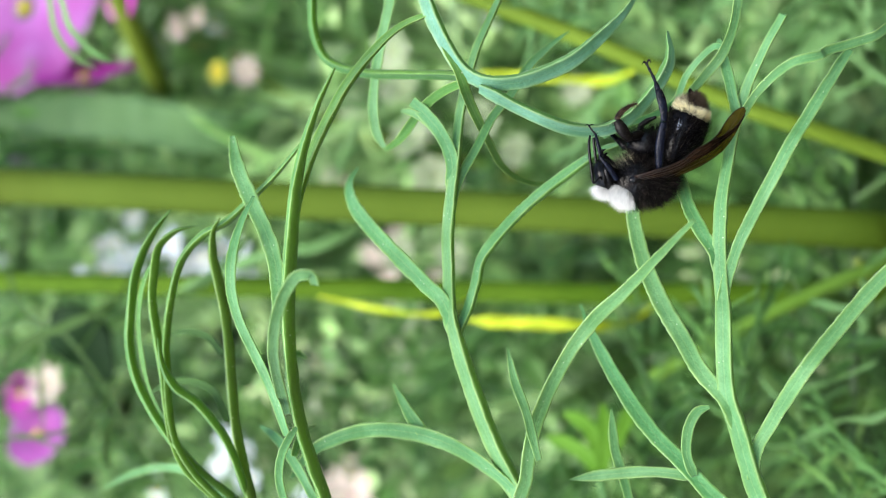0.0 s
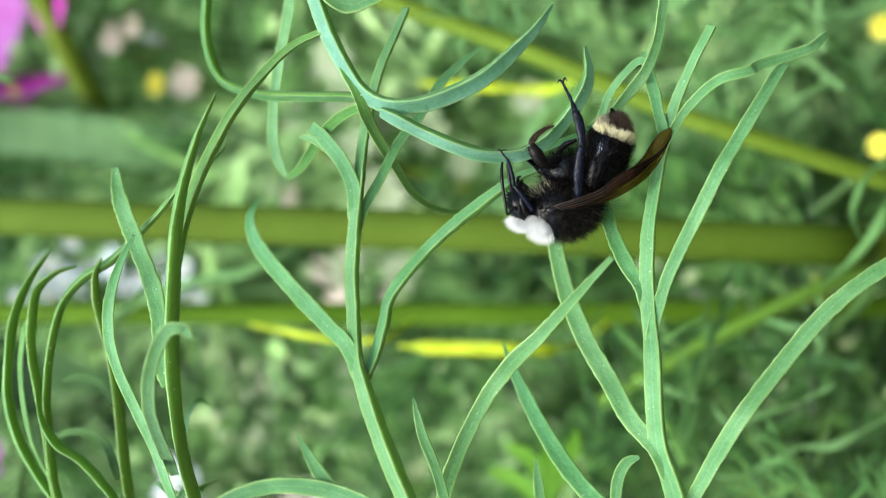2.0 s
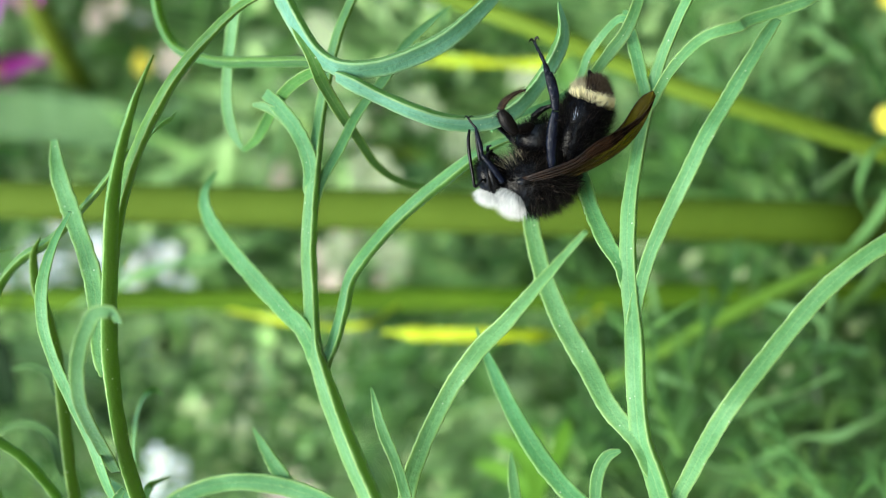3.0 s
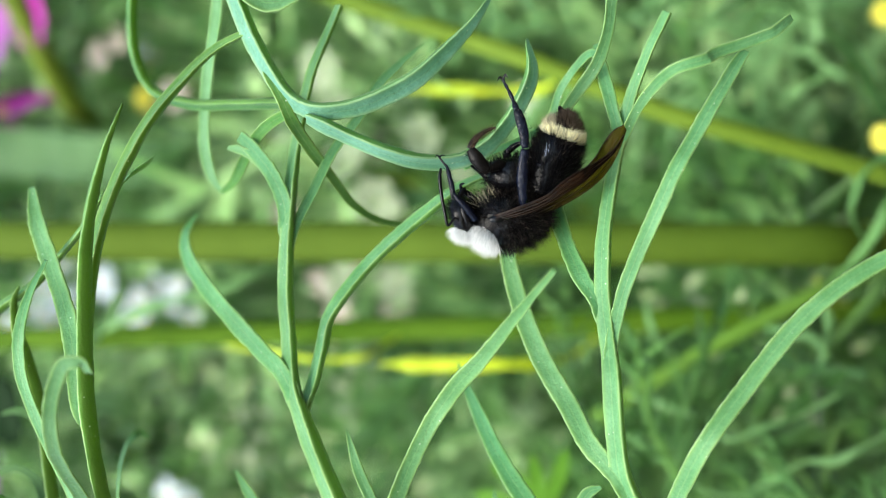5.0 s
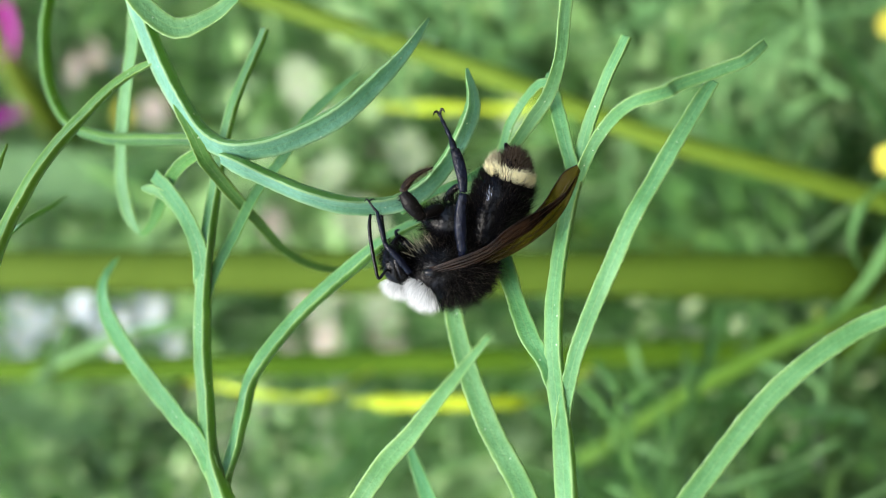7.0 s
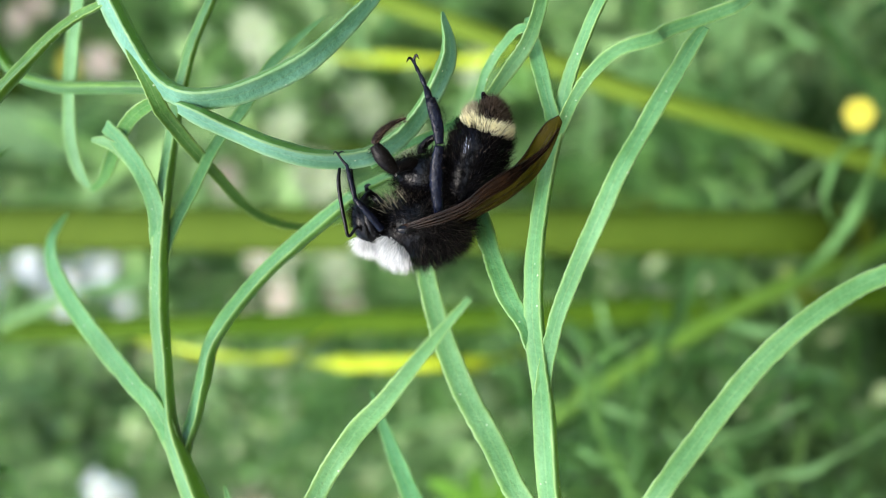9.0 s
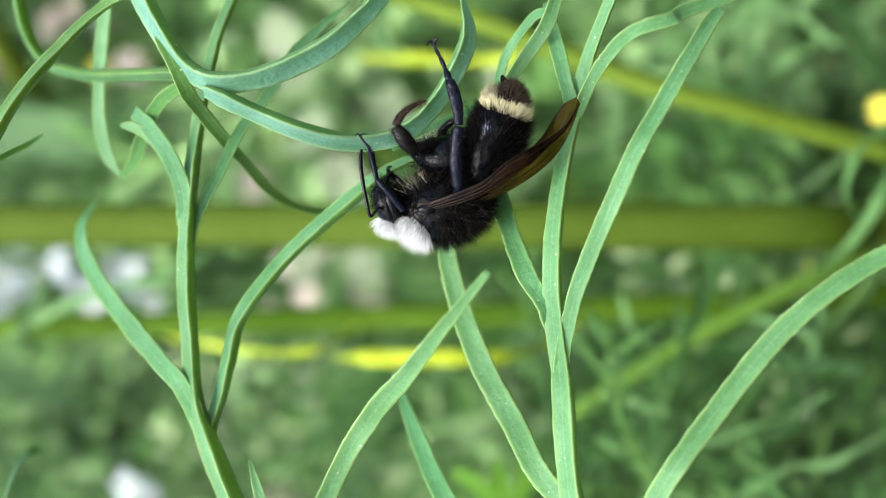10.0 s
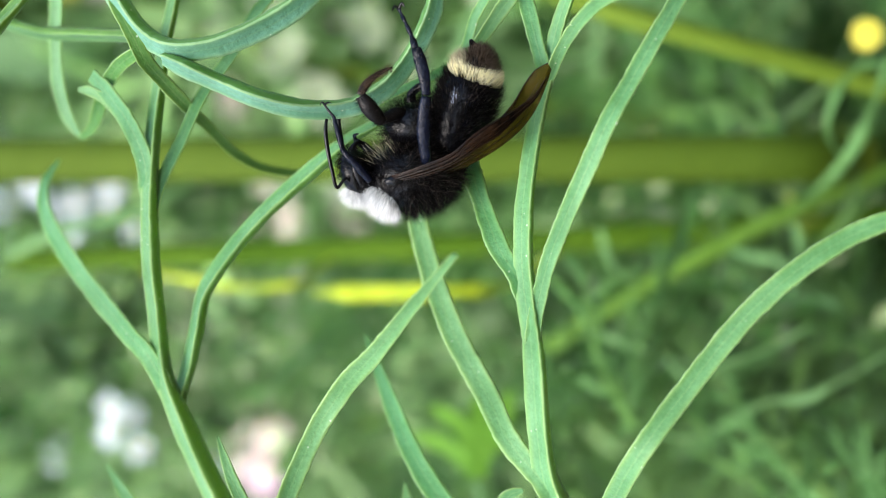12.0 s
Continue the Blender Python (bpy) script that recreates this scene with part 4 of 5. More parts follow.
def wing(name, upper_edge, lower_edge, shift, bulge, film):
    up_l = spline([mm(p) + shift for p in upper_edge], 6)
    lo_l = spline([mm(p) + shift for p in lower_edge], 6)
    n, rows = len(up_l), 9

    def at(i, s):
        p = up_l[i].lerp(lo_l[i], s)
        ridge = math.sin(s * math.pi) * bulge + 0.10 * math.sin(s * 19 + i * 0.1) + 0.07 * noise.noise((s * 5, i * 0.35, shift.y * 900))
        return p + Vector((0, -ridge * MM, 0))
    bm = bmesh.new()
    top = [[bm.verts.new(at(i, k / (rows - 1))) for k in range(rows)] for i in range(n)]
    low = [[bm.verts.new(at(i, k / (rows - 1)) + Vector((0, 0.02 * MM, 0))) for k in range(rows)] for i in range(n)]
    for i in range(n - 1):
        for k in range(rows - 1):
            bm.faces.new((top[i][k], top[i][k + 1], top[i + 1][k + 1], top[i + 1][k]))
            bm.faces.new((low[i][k], low[i + 1][k], low[i + 1][k + 1], low[i][k + 1]))
    ob = part(name, bm, film, bee, "smoky brown wing folded along the back")
    for s0, s1, e, r in ((0.02, 0.02, 1.0, 0.075), (0.16, 0.10, 0.6, 0.06), (0.34, 0.52, 0.88, 0.05), (0.40, 0.30, 0.5, 0.035), (0.62, 0.80, 0.7, 0.045), (0.85, 0.97, 0.55, 0.035)):
        stop = max(3, int((n - 1) * e))
        line = [at(i, s0 + (s1 - s0) * i / stop) + Vector((0, -0.03 * MM, 0)) for i in range(0, stop + 1, 2)]
        b = bmesh.new()
        sweep(b, line, [2 * r * MM * (1 - 0.6 * i / len(line)) for i in range(len(line))], [0] * len(line), profile=[(0.5 * math.cos(a), 0.5 * math.sin(a)) for a in (0, 1.05, 2.09, 3.14, 4.19, 5.24)])
        part("vein", b, VEIN, ob)
    return ob


near_up = [(2.95, -2.3, -2.3), (3.8, -2.8, -4.5), (4.7, -3, -6.6), (5.88, -3, -8.0), (6.77, -2.6, -9.36), (7.5, -1.8, -10.77), (8.45, -1.0, -12.03), (9.62, -0.6, -12.82)]
near_lo = [(2.5, -2.2, -2.55), (3.1, -2.6, -4.85), (3.9, -2.8, -6.7), (4.9, -2.8, -8.2), (5.75, -2.4, -9.62), (6.98, -1.6, -10.95), (8.15, -0.8, -12.16), (9.55, -0.5, -12.9)]
part("wing_base", ball(mm((2.7, -2.3, -2.5)), t_axes, (0.7 * MM, 0.34 * MM, 0.36 * MM), 10, 14), CHITIN, thorax, "black wing joint")
wing("wing", near_up, near_lo, Vector((0, 0, 0)), 0.25, WING)
far_up = [(2.51, -0.6, -3.62), (3.98, -1.4, -6.15), (5.97, -1.2, -8.73), (7.6, -0.6, -10.4), (8.88, 0.2, -11.16), (9.95, 0, -11.96), (10.38, 0.1, -12.82)]
far_lo = [(2.02, -0.6, -3.82), (3.08, -1.2, -6.53), (4.28, -1, -8.92), (5.67, -0.4, -10.8), (6.99, 0.4, -11.88), (8.51, 0.3, -12.59), (9.94, 0.2, -13.06)]
wing("wing", far_up, far_lo, Vector((0, 0.0006, 0)), 0.15, WING_CLEAR)

# fur
fore, down_side, near = t_axes
white_dir = (mm((0.77, -0.6, -1.38)) - T).normalized()
olive_dir = (mm((5.38, 0, -0.88)) - T).normalized()


def facing(d, axes, way):
    return (axes[0] * d.x + axes[1] * d.y + axes[2] * d.z).dot(way)


fur(thorax, T, t_axes, t_r, 6200, 1.2, HAIR_BLACK, lambda d: 1.0 if facing(d, t_axes, white_dir) < 0.86 and facing(d, t_axes, olive_dir) < 0.93 else 0.0, Vector((-0.1, 0, -0.25)), width=0.028, label="dense black fur", jitter=0.5)
fur(thorax, T, t_axes, t_r, 1500, 1.4, HAIR_TIPS, lambda d: 1.0 if facing(d, t_axes, white_dir) < 0.84 else 0.0, Vector((-0.15, 0, -0.3)), width=0.018, label="longer brownish hair tips", jitter=0.5)
fur(thorax, T, t_axes, t_r, 1900, 1.4, HAIR_WHITE, lambda d: 1.0 if facing(d, t_axes, white_dir) > 0.91 else 0.0, Vector((-0.85, 0, 0.0)), width=0.026, label="white collar of hair", jitter=0.55)
fur(thorax, T, t_axes, t_r, 70, 1.3, HAIR_OLIVE, lambda d: 1.0 if facing(d, t_axes, olive_dir) > 0.86 else 0.0, Vector((0.3, 0, 0.2)), label="straw-coloured fringe")
tuft = (mm((0.75, 0, 0.97)) - hd_c).normalized()
fur(head, hd_c, hd_axes, hd_r, 1000, 1.15, HAIR_WHITE, lambda d: 1.0 if facing(d, hd_axes, tuft) > 0.80 else 0.0, Vector((-0.8, 0, 0.12)), width=0.026, label="white tuft on the crown", jitter=0.55)
fur(head, hd_c, hd_axes, hd_r, 700, 0.5, HAIR_BLACK, lambda d: 1.0 if facing(d, hd_axes, tuft) < 0.5 else 0.0, Vector((0, 0, 0)), label="short black hair")
tail_comb = ab_axes[0] * 0.9
pale_side = Vector((0.25, -0.45, 0.85)).normalized()
glint = mm((8.38, -1, -6.51)) - ab_c
shine = Vector([glint.dot(a) / r for a, r in zip(ab_axes, ab_r)]).normalized()
fur(abdomen, ab_c, ab_axes, ab_r, 7500, 1.1, HAIR_BLACK, lambda d: (0.15 if d.dot(shine) > 0.985 else 1.0) if d.x < 0.50 else 0.0, tail_comb * 0.85, width=0.03, label="black body hair", jitter=0.62)
fur(abdomen, ab_c, ab_axes, ab_r, 600, 1.2, HAIR_TIPS, lambda d: 1.0 if d.x < 0.4 else 0.0, tail_comb, width=0.022, label="longer brownish hair tips")
fur(abdomen, ab_c, ab_axes, ab_r, 2300, 0.72, HAIR_CREAM, lambda d: 1.0 if 0.47 < d.x < 0.63 + 0.06 * abs(d.y) else 0.0, tail_comb * 0.8, label="cream-yellow hair band", jitter=0.25)
fur(abdomen, ab_c, ab_axes, ab_r, 2100, 0.68, HAIR_BROWN, lambda d: 1.0 if d.x > 0.64 else 0.0, tail_comb * 0.2, width=0.026, label="brown tail hair", jitter=0.5)
fur(abdomen, ab_c, ab_axes, ab_r, 620, 0.95, HAIR_OLIVE, lambda d: 1.0 if 0.60 < d.x < 0.92 and facing(d, ab_axes, pale_side) > 0.55 else 0.0, tail_comb * 0.5, width=0.022, label="pale hair beside the tail", jitter=0.3)
# the reflection is made of pale hairs, set where the gloss would catch light
fur(abdomen, ab_c, ab_axes, ab_r, 110, 0.42, HAIR_SHEEN, lambda d: 1.0 if d.dot(shine) > 0.991 else 0.0, tail_comb * 1.2, width=0.05, label="pale hairs coloured as a blue-grey glint")
limb(abdomen, "tail_tip", [(11.3, 1.8, -7.75), (11.65, 1.7, -7.55), (11.95, 1.5, -7.45)], (0.4, 0.25, 0.12), CHITIN)

cam.data.dof.use_dof = True
cam.data.dof.focus_object = bee
cam.data.dof.aperture_fstop = 19.0


# ---- behind: stems, blades and flowers of the bed ----
def feather(bm, base, heading, length, leaflets, width, droop):
    """One feathery leaf: a curved midrib with thin forked leaflets, as flat strips with a fold."""
    right = heading.cross(Vector((rng.gauss(0, 1), rng.gauss(0, 1), rng.gauss(0, 1)))).normalized()
    bend = heading.cross(right).normalized()

    def strip(p, d, ln, w, curl):
        s = d.cross(Vector((0, -1, 0.15)))
        s = s.normalized() if s.length > 1e-3 else Vector((1, 0, 0))
        pts = [p + d * (ln * k / 3) + curl * (ln * (k / 3) ** 2) for k in range(4)]
        rows = [(bm.verts.new(q - s * w * (1 - 0.8 * k / 3)), bm.verts.new(q + Vector((0, -0.4, 0)) * w), bm.verts.new(q + s * w * (1 - 0.8 * k / 3))) for k, q in enumerate(pts)]
        for a, b in zip(rows, rows[1:]):
            bm.faces.new((a[0], a[1], b[1], b[0]))
            bm.faces.new((a[1], a[2], b[2], b[1]))
        return pts[-1]
    strip(base, heading, length, width * 1.2, bend * droop)
    for k in range(leaflets):
        s = (k + 1) / (leaflets + 1)
        p = base + heading * (length * s) + bend * (droop * length * s * s)
        way = (heading * rng.uniform(0.4, 1.0) + right * (1 if k % 2 else -1) * rng.uniform(0.5, 1.0) + bend * rng.gauss(0, 0.3)).normalized()
        ln = length * rng.uniform(0.3, 0.6) * (1 - 0.5 * s)
        strip(p, way, ln, width, bend * rng.gauss(0, 0.25))
        for _ in range(2):
            d2 = (way + right * rng.gauss(0, 0.6) + heading * rng.gauss(0.2, 0.4)).normalized()
            strip(p + way * ln * rng.uniform(0.3, 0.7), d2, ln * 0.5, width * 0.8, bend * rng.gauss(0, 0.2))


def in_opening(p):
    """The bright opening of the bed, above and to one side of the bee's leaf, where little grows."""
    rise = p.z - 0.60 - 0.20 * p.y
    return rise > 0 and p.x > -0.03 - 0.06 * p.y + 0.6 * max(0, rise - 0.04)


def in_clearing(p):
    """Gaps in the bed, before the white flowers and before the pale ones higher up."""
    return p.y < 0.19 and (-0.046 < p.x < -0.010 and 0.655 < p.z < 0.745 or 0.010 < p.x < 0.034 and 0.668 < p.z < 0.716)


def p_blocks(base, way, length):
    return any(in_clearing(base + way * length * k) for k in (0, 0.4, 0.8))


def thicket(name, label, count, box, mat, length, width, leaflets=7, sparse=0.0):
    """A drift of feathery leaves that nobody could count, rooted between two corners (world metres)."""
    rng.seed(label + str(count))
    bm = bmesh.new()
    (x0, y0, z0), (x1, y1, z1) = box
    for _ in range(count):
        base = Vector((rng.uniform(x0, x1), rng.uniform(y0, y1), rng.uniform(z0, z1)))
        way = Vector((rng.gauss(0, 0.8), rng.gauss(0, 0.5), rng.uniform(-0.1, 1.0))).normalized()
        if p_blocks(base, way, length) and mat is not SIDE_LEAF:
            continue
        if sparse and in_opening(base + way * length * 0.7) and rng.random() < sparse:
            continue
        feather(bm, base, way, length * rng.uniform(0.6, 1.3), leaflets, width * rng.uniform(0.7, 1.3), rng.uniform(-0.4, 0.4))
    ob = part(name, bm, mat, None, label, kind="stuff", smooth=False)
    return tagged(ob, category="foliage")


def M(p):
    return (p[0] * MM, p[1] * MM, H + p[2] * MM)


def stalk_thing(name, label, pts, radius, mat, category="stem", swell=(), nodes=()):
    """A stem of the bed, carried down to the soil in an easy curve; nodes: points of the line that bear a thickened ring."""
    p = [M(q) for q in pts]
    if p[0][2] > p[-1][2]:
        p = p[::-1]
    d = (Vector(p[0]) - Vector(p[1])).normalized()
    q1 = Vector(p[0]) + d * 0.05
    q2 = Vector((q1.x + d.x * 0.06, q1.y + 0.01, q1.z * 0.62))
    ob = thing(name, q2.x, q2.y, 0.0, label, category, "stems in the bed")
    full = [(q2.x, q2.y, 0.0), tuple(q2), tuple(q1)] + p
    rod(ob, "stalk", full, radius, mat, swell=swell)
    for k in nodes:
        a, c = Vector(p[k]), Vector(p[k]) + (Vector(p[min(k + 1, len(p) - 1)]) - Vector(p[k - 1])).normalized() * radius
        part("node", ball(a, frame_of(a, c), (radius * 1.3, radius * 1.22, radius * 1.22), 12, 16), STALK_OLIVE, ob, "swollen leaf joint")
    return ob


thick = stalk_thing("flower_stem", "thick olive-green flower stem, out of focus", [(-10.32, 75, 150.37), (-8.41, 75, 109.79), (-7.99, 75, 62.53), (-7.58, 75, 10.15), (-7.38, 75, -30.29), (-7.36, 75, -43.43), (-8.36, 82, -50.06), (-11.45, 105, -56.76)], 0.0032, STALK_GRADED, nodes=(1,))
second = stalk_thing("flower_stem", "thinner dark green flower stem", [(-29.01, 92, 156.67), (-28.1, 92, 112.38), (-26.42, 90, 79.85), (-24.59, 90, 40.37), (-22.64, 92, -5.78), (-21.18, 95, -32.55), (-20.05, 100, -59.5)], 0.0020, STALK_GREEN)
slant = stalk_thing("flower_stem", "slanting yellow-green flower stem", [(36.93, 70, 50.23), (27.99, 68, 26.64), (22.99, 66, 11.98), (19.25, 65, 1.05), (11.4, 65, -19.33), (7.66, 65, -32.59), (3.12, 68, -48.4)], 0.0014, STALK_YELLOW)
ferny = stalk_thing("flower_stem", "leaning leafy green stem", [(-34.62, 78, -9.84), (-25.24, 76, -22.82), (-19.01, 75, -32.94), (-14.52, 76, -41.52), (-10.38, 80, -53)], 0.0012, FERNY_STEM)
leaning = stalk_thing("flower_stem", "dark olive stem under a pink flower", [(38.58, 150, 119.37), (23.11, 150, 111.76), (14.88, 158, 110.28), (9.63, 190, 119.79), (3.66, 240, 136.85)], 0.0028, STALK_OLIVE)


# two tones of one leaf; the darker has shade put into its colour
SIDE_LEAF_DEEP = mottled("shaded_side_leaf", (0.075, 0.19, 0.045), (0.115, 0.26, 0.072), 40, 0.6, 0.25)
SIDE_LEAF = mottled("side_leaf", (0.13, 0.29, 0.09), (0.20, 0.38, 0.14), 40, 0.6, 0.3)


def side_leaf(stem, label, pts, width, mat):
    """A long narrow leaf that springs from a stem of the bed."""
    line = spline([M(q) for q in pts], 6)
    n = len(line)
    bm = bmesh.new()
    ws = [width * MM * (0.08 + 0.92 * min(1, i / (n * 0.3))) * (1 if i < n * 0.7 else 1 - 0.75 * (i - n * 0.7) / (n * 0.3)) * (1 + 0.18 * math.sin(i * 0.6) + 0.15 * math.sin(i * 0.23 + 1)) for i in range(n)]
    sweep(bm, line, ws, [25 * math.sin(i * 0.45) for i in range(n)], profile=((-0.5, 0.05), (0, -0.03), (0.5, 0.05), (0.5, 0.0), (0, -0.08), (-0.5, 0.0)))
    return part("leaf", bm, mat, stem, label)


side_leaf(second, "bright yellow leaf", [(-22.21, 92, -12.5), (-26.41, 88, -6.87), (-26.57, 79, -1.29), (-26.26, 77, 2.54), (-26.3, 76, 8.61), (-26.5, 76, 15.45), (-26.53, 76, 19.76), (-26.53, 76, 22.79)], 2.1, STRAW_YELLOW)
side_leaf(second, "spotted yellow leaf", [(-23.85, 90, 21.48), (-25.26, 84, 23.99), (-25.88, 78, 25.4), (-26.37, 77, 31.35), (-25.86, 77, 38.47), (-25.15, 78, 44.17), (-24.63, 78, 48.26)], 1.1, STRAW_YELLOW)
side_leaf(second, "long pale green leaf", [(-27.7, 88, 78.93), (-24.4, 84, 72.42), (-20.18, 80, 63.47), (-17.46, 78, 55.86), (-16, 78, 49.14), (-13.34, 80, 43.21), (-10.01, 84, 38.41)], 1.9, SIDE_LEAF)
side_leaf(second, "short dark green leaf", [(-28.13, 88, 76.94), (-21.67, 70, 65.75), (-15.84, 58, 57.74), (-11.41, 52, 52.87)], 1.7, BLADE_SHADE)
side_leaf(slant, "bright yellow leaf", [(17.28, 66, -5.37), (16.34, 90, -2.45), (15.33, 106, 1.83), (15.46, 106, 8.56), (15.69, 106, 15.35), (15.84, 107, 20.41), (15.97, 107, 24.86)], 1.8, STRAW_YELLOW)
for pts, w in (([(-19.01, 75, -32.94), (-19.6, 72, -36.47), (-19.94, 70, -39.99), (-23.02, 70, -42.72)], 1.2), ([(-14.52, 76, -41.52), (-17.86, 72, -42.51), (-21.47, 70, -41.92), (-24.66, 70, -40.89)], 1.2), ([(-25.24, 76, -22.82), (-21.22, 74, -18.65), (-16.01, 72, -16.93)], 1.1),
               ([(-21.92, 74, -31.64), (-26.08, 66, -27.45), (-29.59, 60, -23.66), (-35.5, 56, -20.88), (-39.09, 54, -18.87)], 1.1), ([(-29.3, 60, -23.79), (-27.87, 61, -18.88), (-27.05, 62, -14.36)], 1.0), ([(-35.5, 56, -20.88), (-33.49, 57, -17.51), (-30.76, 58, -12.71)], 1.0),
               ([(-28.5, 60, -24.32), (-32.32, 60, -27.79), (-30.92, 61, -31.91), (-29.42, 62, -36.72), (-26.17, 63, -42.81)], 0.9), ([(-36.23, 56, -20.22), (-39.5, 58, -27.79), (-37.85, 60, -33.34), (-34.96, 60, -37.94), (-34.67, 60, -41.91), (-32.41, 60, -45.78), (-28.58, 62, -52.6)], 1.0),
               ([(-14.52, 76, -41.52), (-9.66, 70, -44.88), (-3.86, 66, -47.52), (1.49, 64, -49.02), (6.65, 62, -49.76)], 1.5), ([(-7.14, 66, -46.66), (-1.57, 62, -43.22), (1.78, 62, -43.87), (4.77, 62, -45.67), (6.21, 62, -49.11)], 1.0)):
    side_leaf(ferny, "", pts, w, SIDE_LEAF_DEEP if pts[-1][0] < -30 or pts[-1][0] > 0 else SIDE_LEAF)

YELLOWING = mottled("yellowing_leaflet", (0.17, 0.26, 0.03), (0.30, 0.38, 0.06), 90, 0.6, 0.3)
for pts in ([(-15.3, 79, -43.4), (-18.6, 80, -43.9), (-22.7, 80, -44.3)], [(-15.3, 79, -43.4), (-16.3, 80, -42.2), (-17.2, 80, -40.3)], [(-15.3, 79, -43.4), (-14.2, 81, -42.8), (-12.8, 82, -42.2)], [(-15.3, 79, -43.4), (-16.2, 80, -45), (-16.8, 80, -46.8)]):
    side_leaf(ferny, "small yellowing leaflet", pts, 1.3, YELLOWING)


# flowers
def flower(name, label, at, face, petals, length, width, mat, disc, group, stem=True, cup=0.25):
    c = Vector(M(at))
    ob = thing(name, c.x, c.y, 0.0 if stem else c.z, label, "flower", group)
    face = Vector(face).normalized()
    u = face.orthogonal().normalized()
    v = face.cross(u)
    for k in range(petals):
        a = 2 * math.pi * k / petals + rng.uniform(-0.1, 0.1)
        out = u * math.cos(a) + v * math.sin(a)
        side_way = face.cross(out)
        bm = bmesh.new()
        rows = []
        for i in range(7):
            s = i / 6
            w = width * MM * 0.5 * (0.25 + 1.5 * s - 0.75 * s ** 4)
            lift = cup * math.sin(s * 1.8) * length * MM * 0.5
            p = c + out * (length * MM * (0.12 + 0.88 * s)) + face * lift
            rows.append([bm.verts.new(p + side_way * (w * q) + face * (0.12 * w * abs(q) + 0.06 * w * math.cos(q * 9)) - out * (0.1 * length * MM * (s == 1) * abs(q))) for q in (-1, -0.6, -0.2, 0.2, 0.6, 1)])
        for r0, r1 in zip(rows, rows[1:]):
            for q in range(5):
                bm.faces.new((r0[q], r0[q + 1], r1[q + 1], r1[q]))
        part("petal", bm, mat, ob)
    part("disc", ball(c + face * 0.0006, (face, u, v), (disc * 0.5 * MM, disc * MM, disc * MM), 10, 16), DISC, ob, "yellow flower disc")
    if stem:
        rod(ob, "stalk", [(c.x - 0.02, c.y + 0.2, 0.0), (c.x - 0.02, c.y + 0.2, c.z * 0.6), (c.x - 0.008, c.y + 0.07, c.z - 0.06), tuple(c - face * 0.001)], 0.0006, STEM)
    return ob


pinks = "pink cosmos flowers"
flower("cosmos_flower", "large pink cosmos flower with broad petals", (29.65, 172, 150.19), (0.2, -0.95, 0.2), 8, 24, 15, PINK, 1.5, pinks)
flower("cosmos_flower", "magenta cosmos flower seen edge-on", (12.16, 162, 129.4), (1.0, -0.3, 0.1), 8, 13, 8, MAGENTA, 1.5, pinks)
flower("cosmos_flower", "deep magenta cosmos flower", (-66.94, 152, 140.39), (0.3, -0.8, 0.3), 8, 5.5, 4, MAGENTA, 1, pinks)
flower("cosmos_flower", "soft pink cosmos flower", (-76.14, 150, 134.99), (0.5, -0.8, 0.2), 8, 8.5, 5.5, PINK, 1.2, pinks)
flower("cosmos_flower", "deep magenta cosmos flower", (32.36, 150, 114.61), (0, -0.7, 0.5), 8, 7, 5, MAGENTA, 0.9, pinks)
flower("cosmos_flower", "soft pink cosmos flower", (-94.78, 168, 57.79), (0.4, -0.8, 0.2), 8, 6.5, 4.5, PINK, 0.8, pinks)
flower("cosmos_flower", "small pink cosmos flower", (6.69, 185, 139.64), (0.3, -0.7, 0.5), 8, 6, 5, MAGENTA, 2, pinks)
flower("cosmos_flower", "pink cosmos flower seen edge-on", (-10.18, 190, 155.79), (1.0, -0.25, 0.1), 8, 8, 5, PINK, 1.5, pinks)
yellows = "small yellow flowers"
for at, size in (((7.58, 92, -53.47), 2.1), ((28.07, 110, -56.87), 2.3), ((24.22, 225, 120.35), 3.2), ((15.37, 172, 98.3), 2.9)):
    flower("yellow_flower", "small yellow daisy-like flower", at, (0, -0.8, 0.4), 8, size, size * 0.6, YELLOW, size * 0.35, yellows)
whites = "white flowers"
for at in ((-36.82, 180, 120.87), (-31.91, 184, 117.3), (-34.75, 180, 110.38), (-33.91, 182, 102.48), (-32.23, 190, 97.96), (-37.31, 170, 154.37), (-35.98, 168, 125.46), (-23.85, 175, 120.86), (-30.35, 172, 110.35), (-37.97, 182, 127.81),
           (-78.42, 150, 86.7), (-82.97, 152, 81.42), (-89.87, 160, 69.08), (33.16, 190, 31.23), (28.3, 190, 105.61), (-94.96, 170, 111.45),
           (-29.46, 171, 124.3), (-33.43, 171, 118.89), (-30.47, 172, 114.54), (-31.39, 172, 108.44), (-32.32, 172, 100.56), (-29.88, 174, 97.09), (-33.56, 172, 92.95), (-38.11, 170, 123.54), (-73.7, 150, 86.18)):
    flower("white_flower", "small white flower, out of focus", at, (rng.gauss(0, 0.3), -0.8, rng.uniform(0.1, 0.6)), 5, rng.uniform(2.6, 4.2), 1.9, WHITE_PETAL, 0.8, whites, cup=rng.uniform(0.1, 0.8))
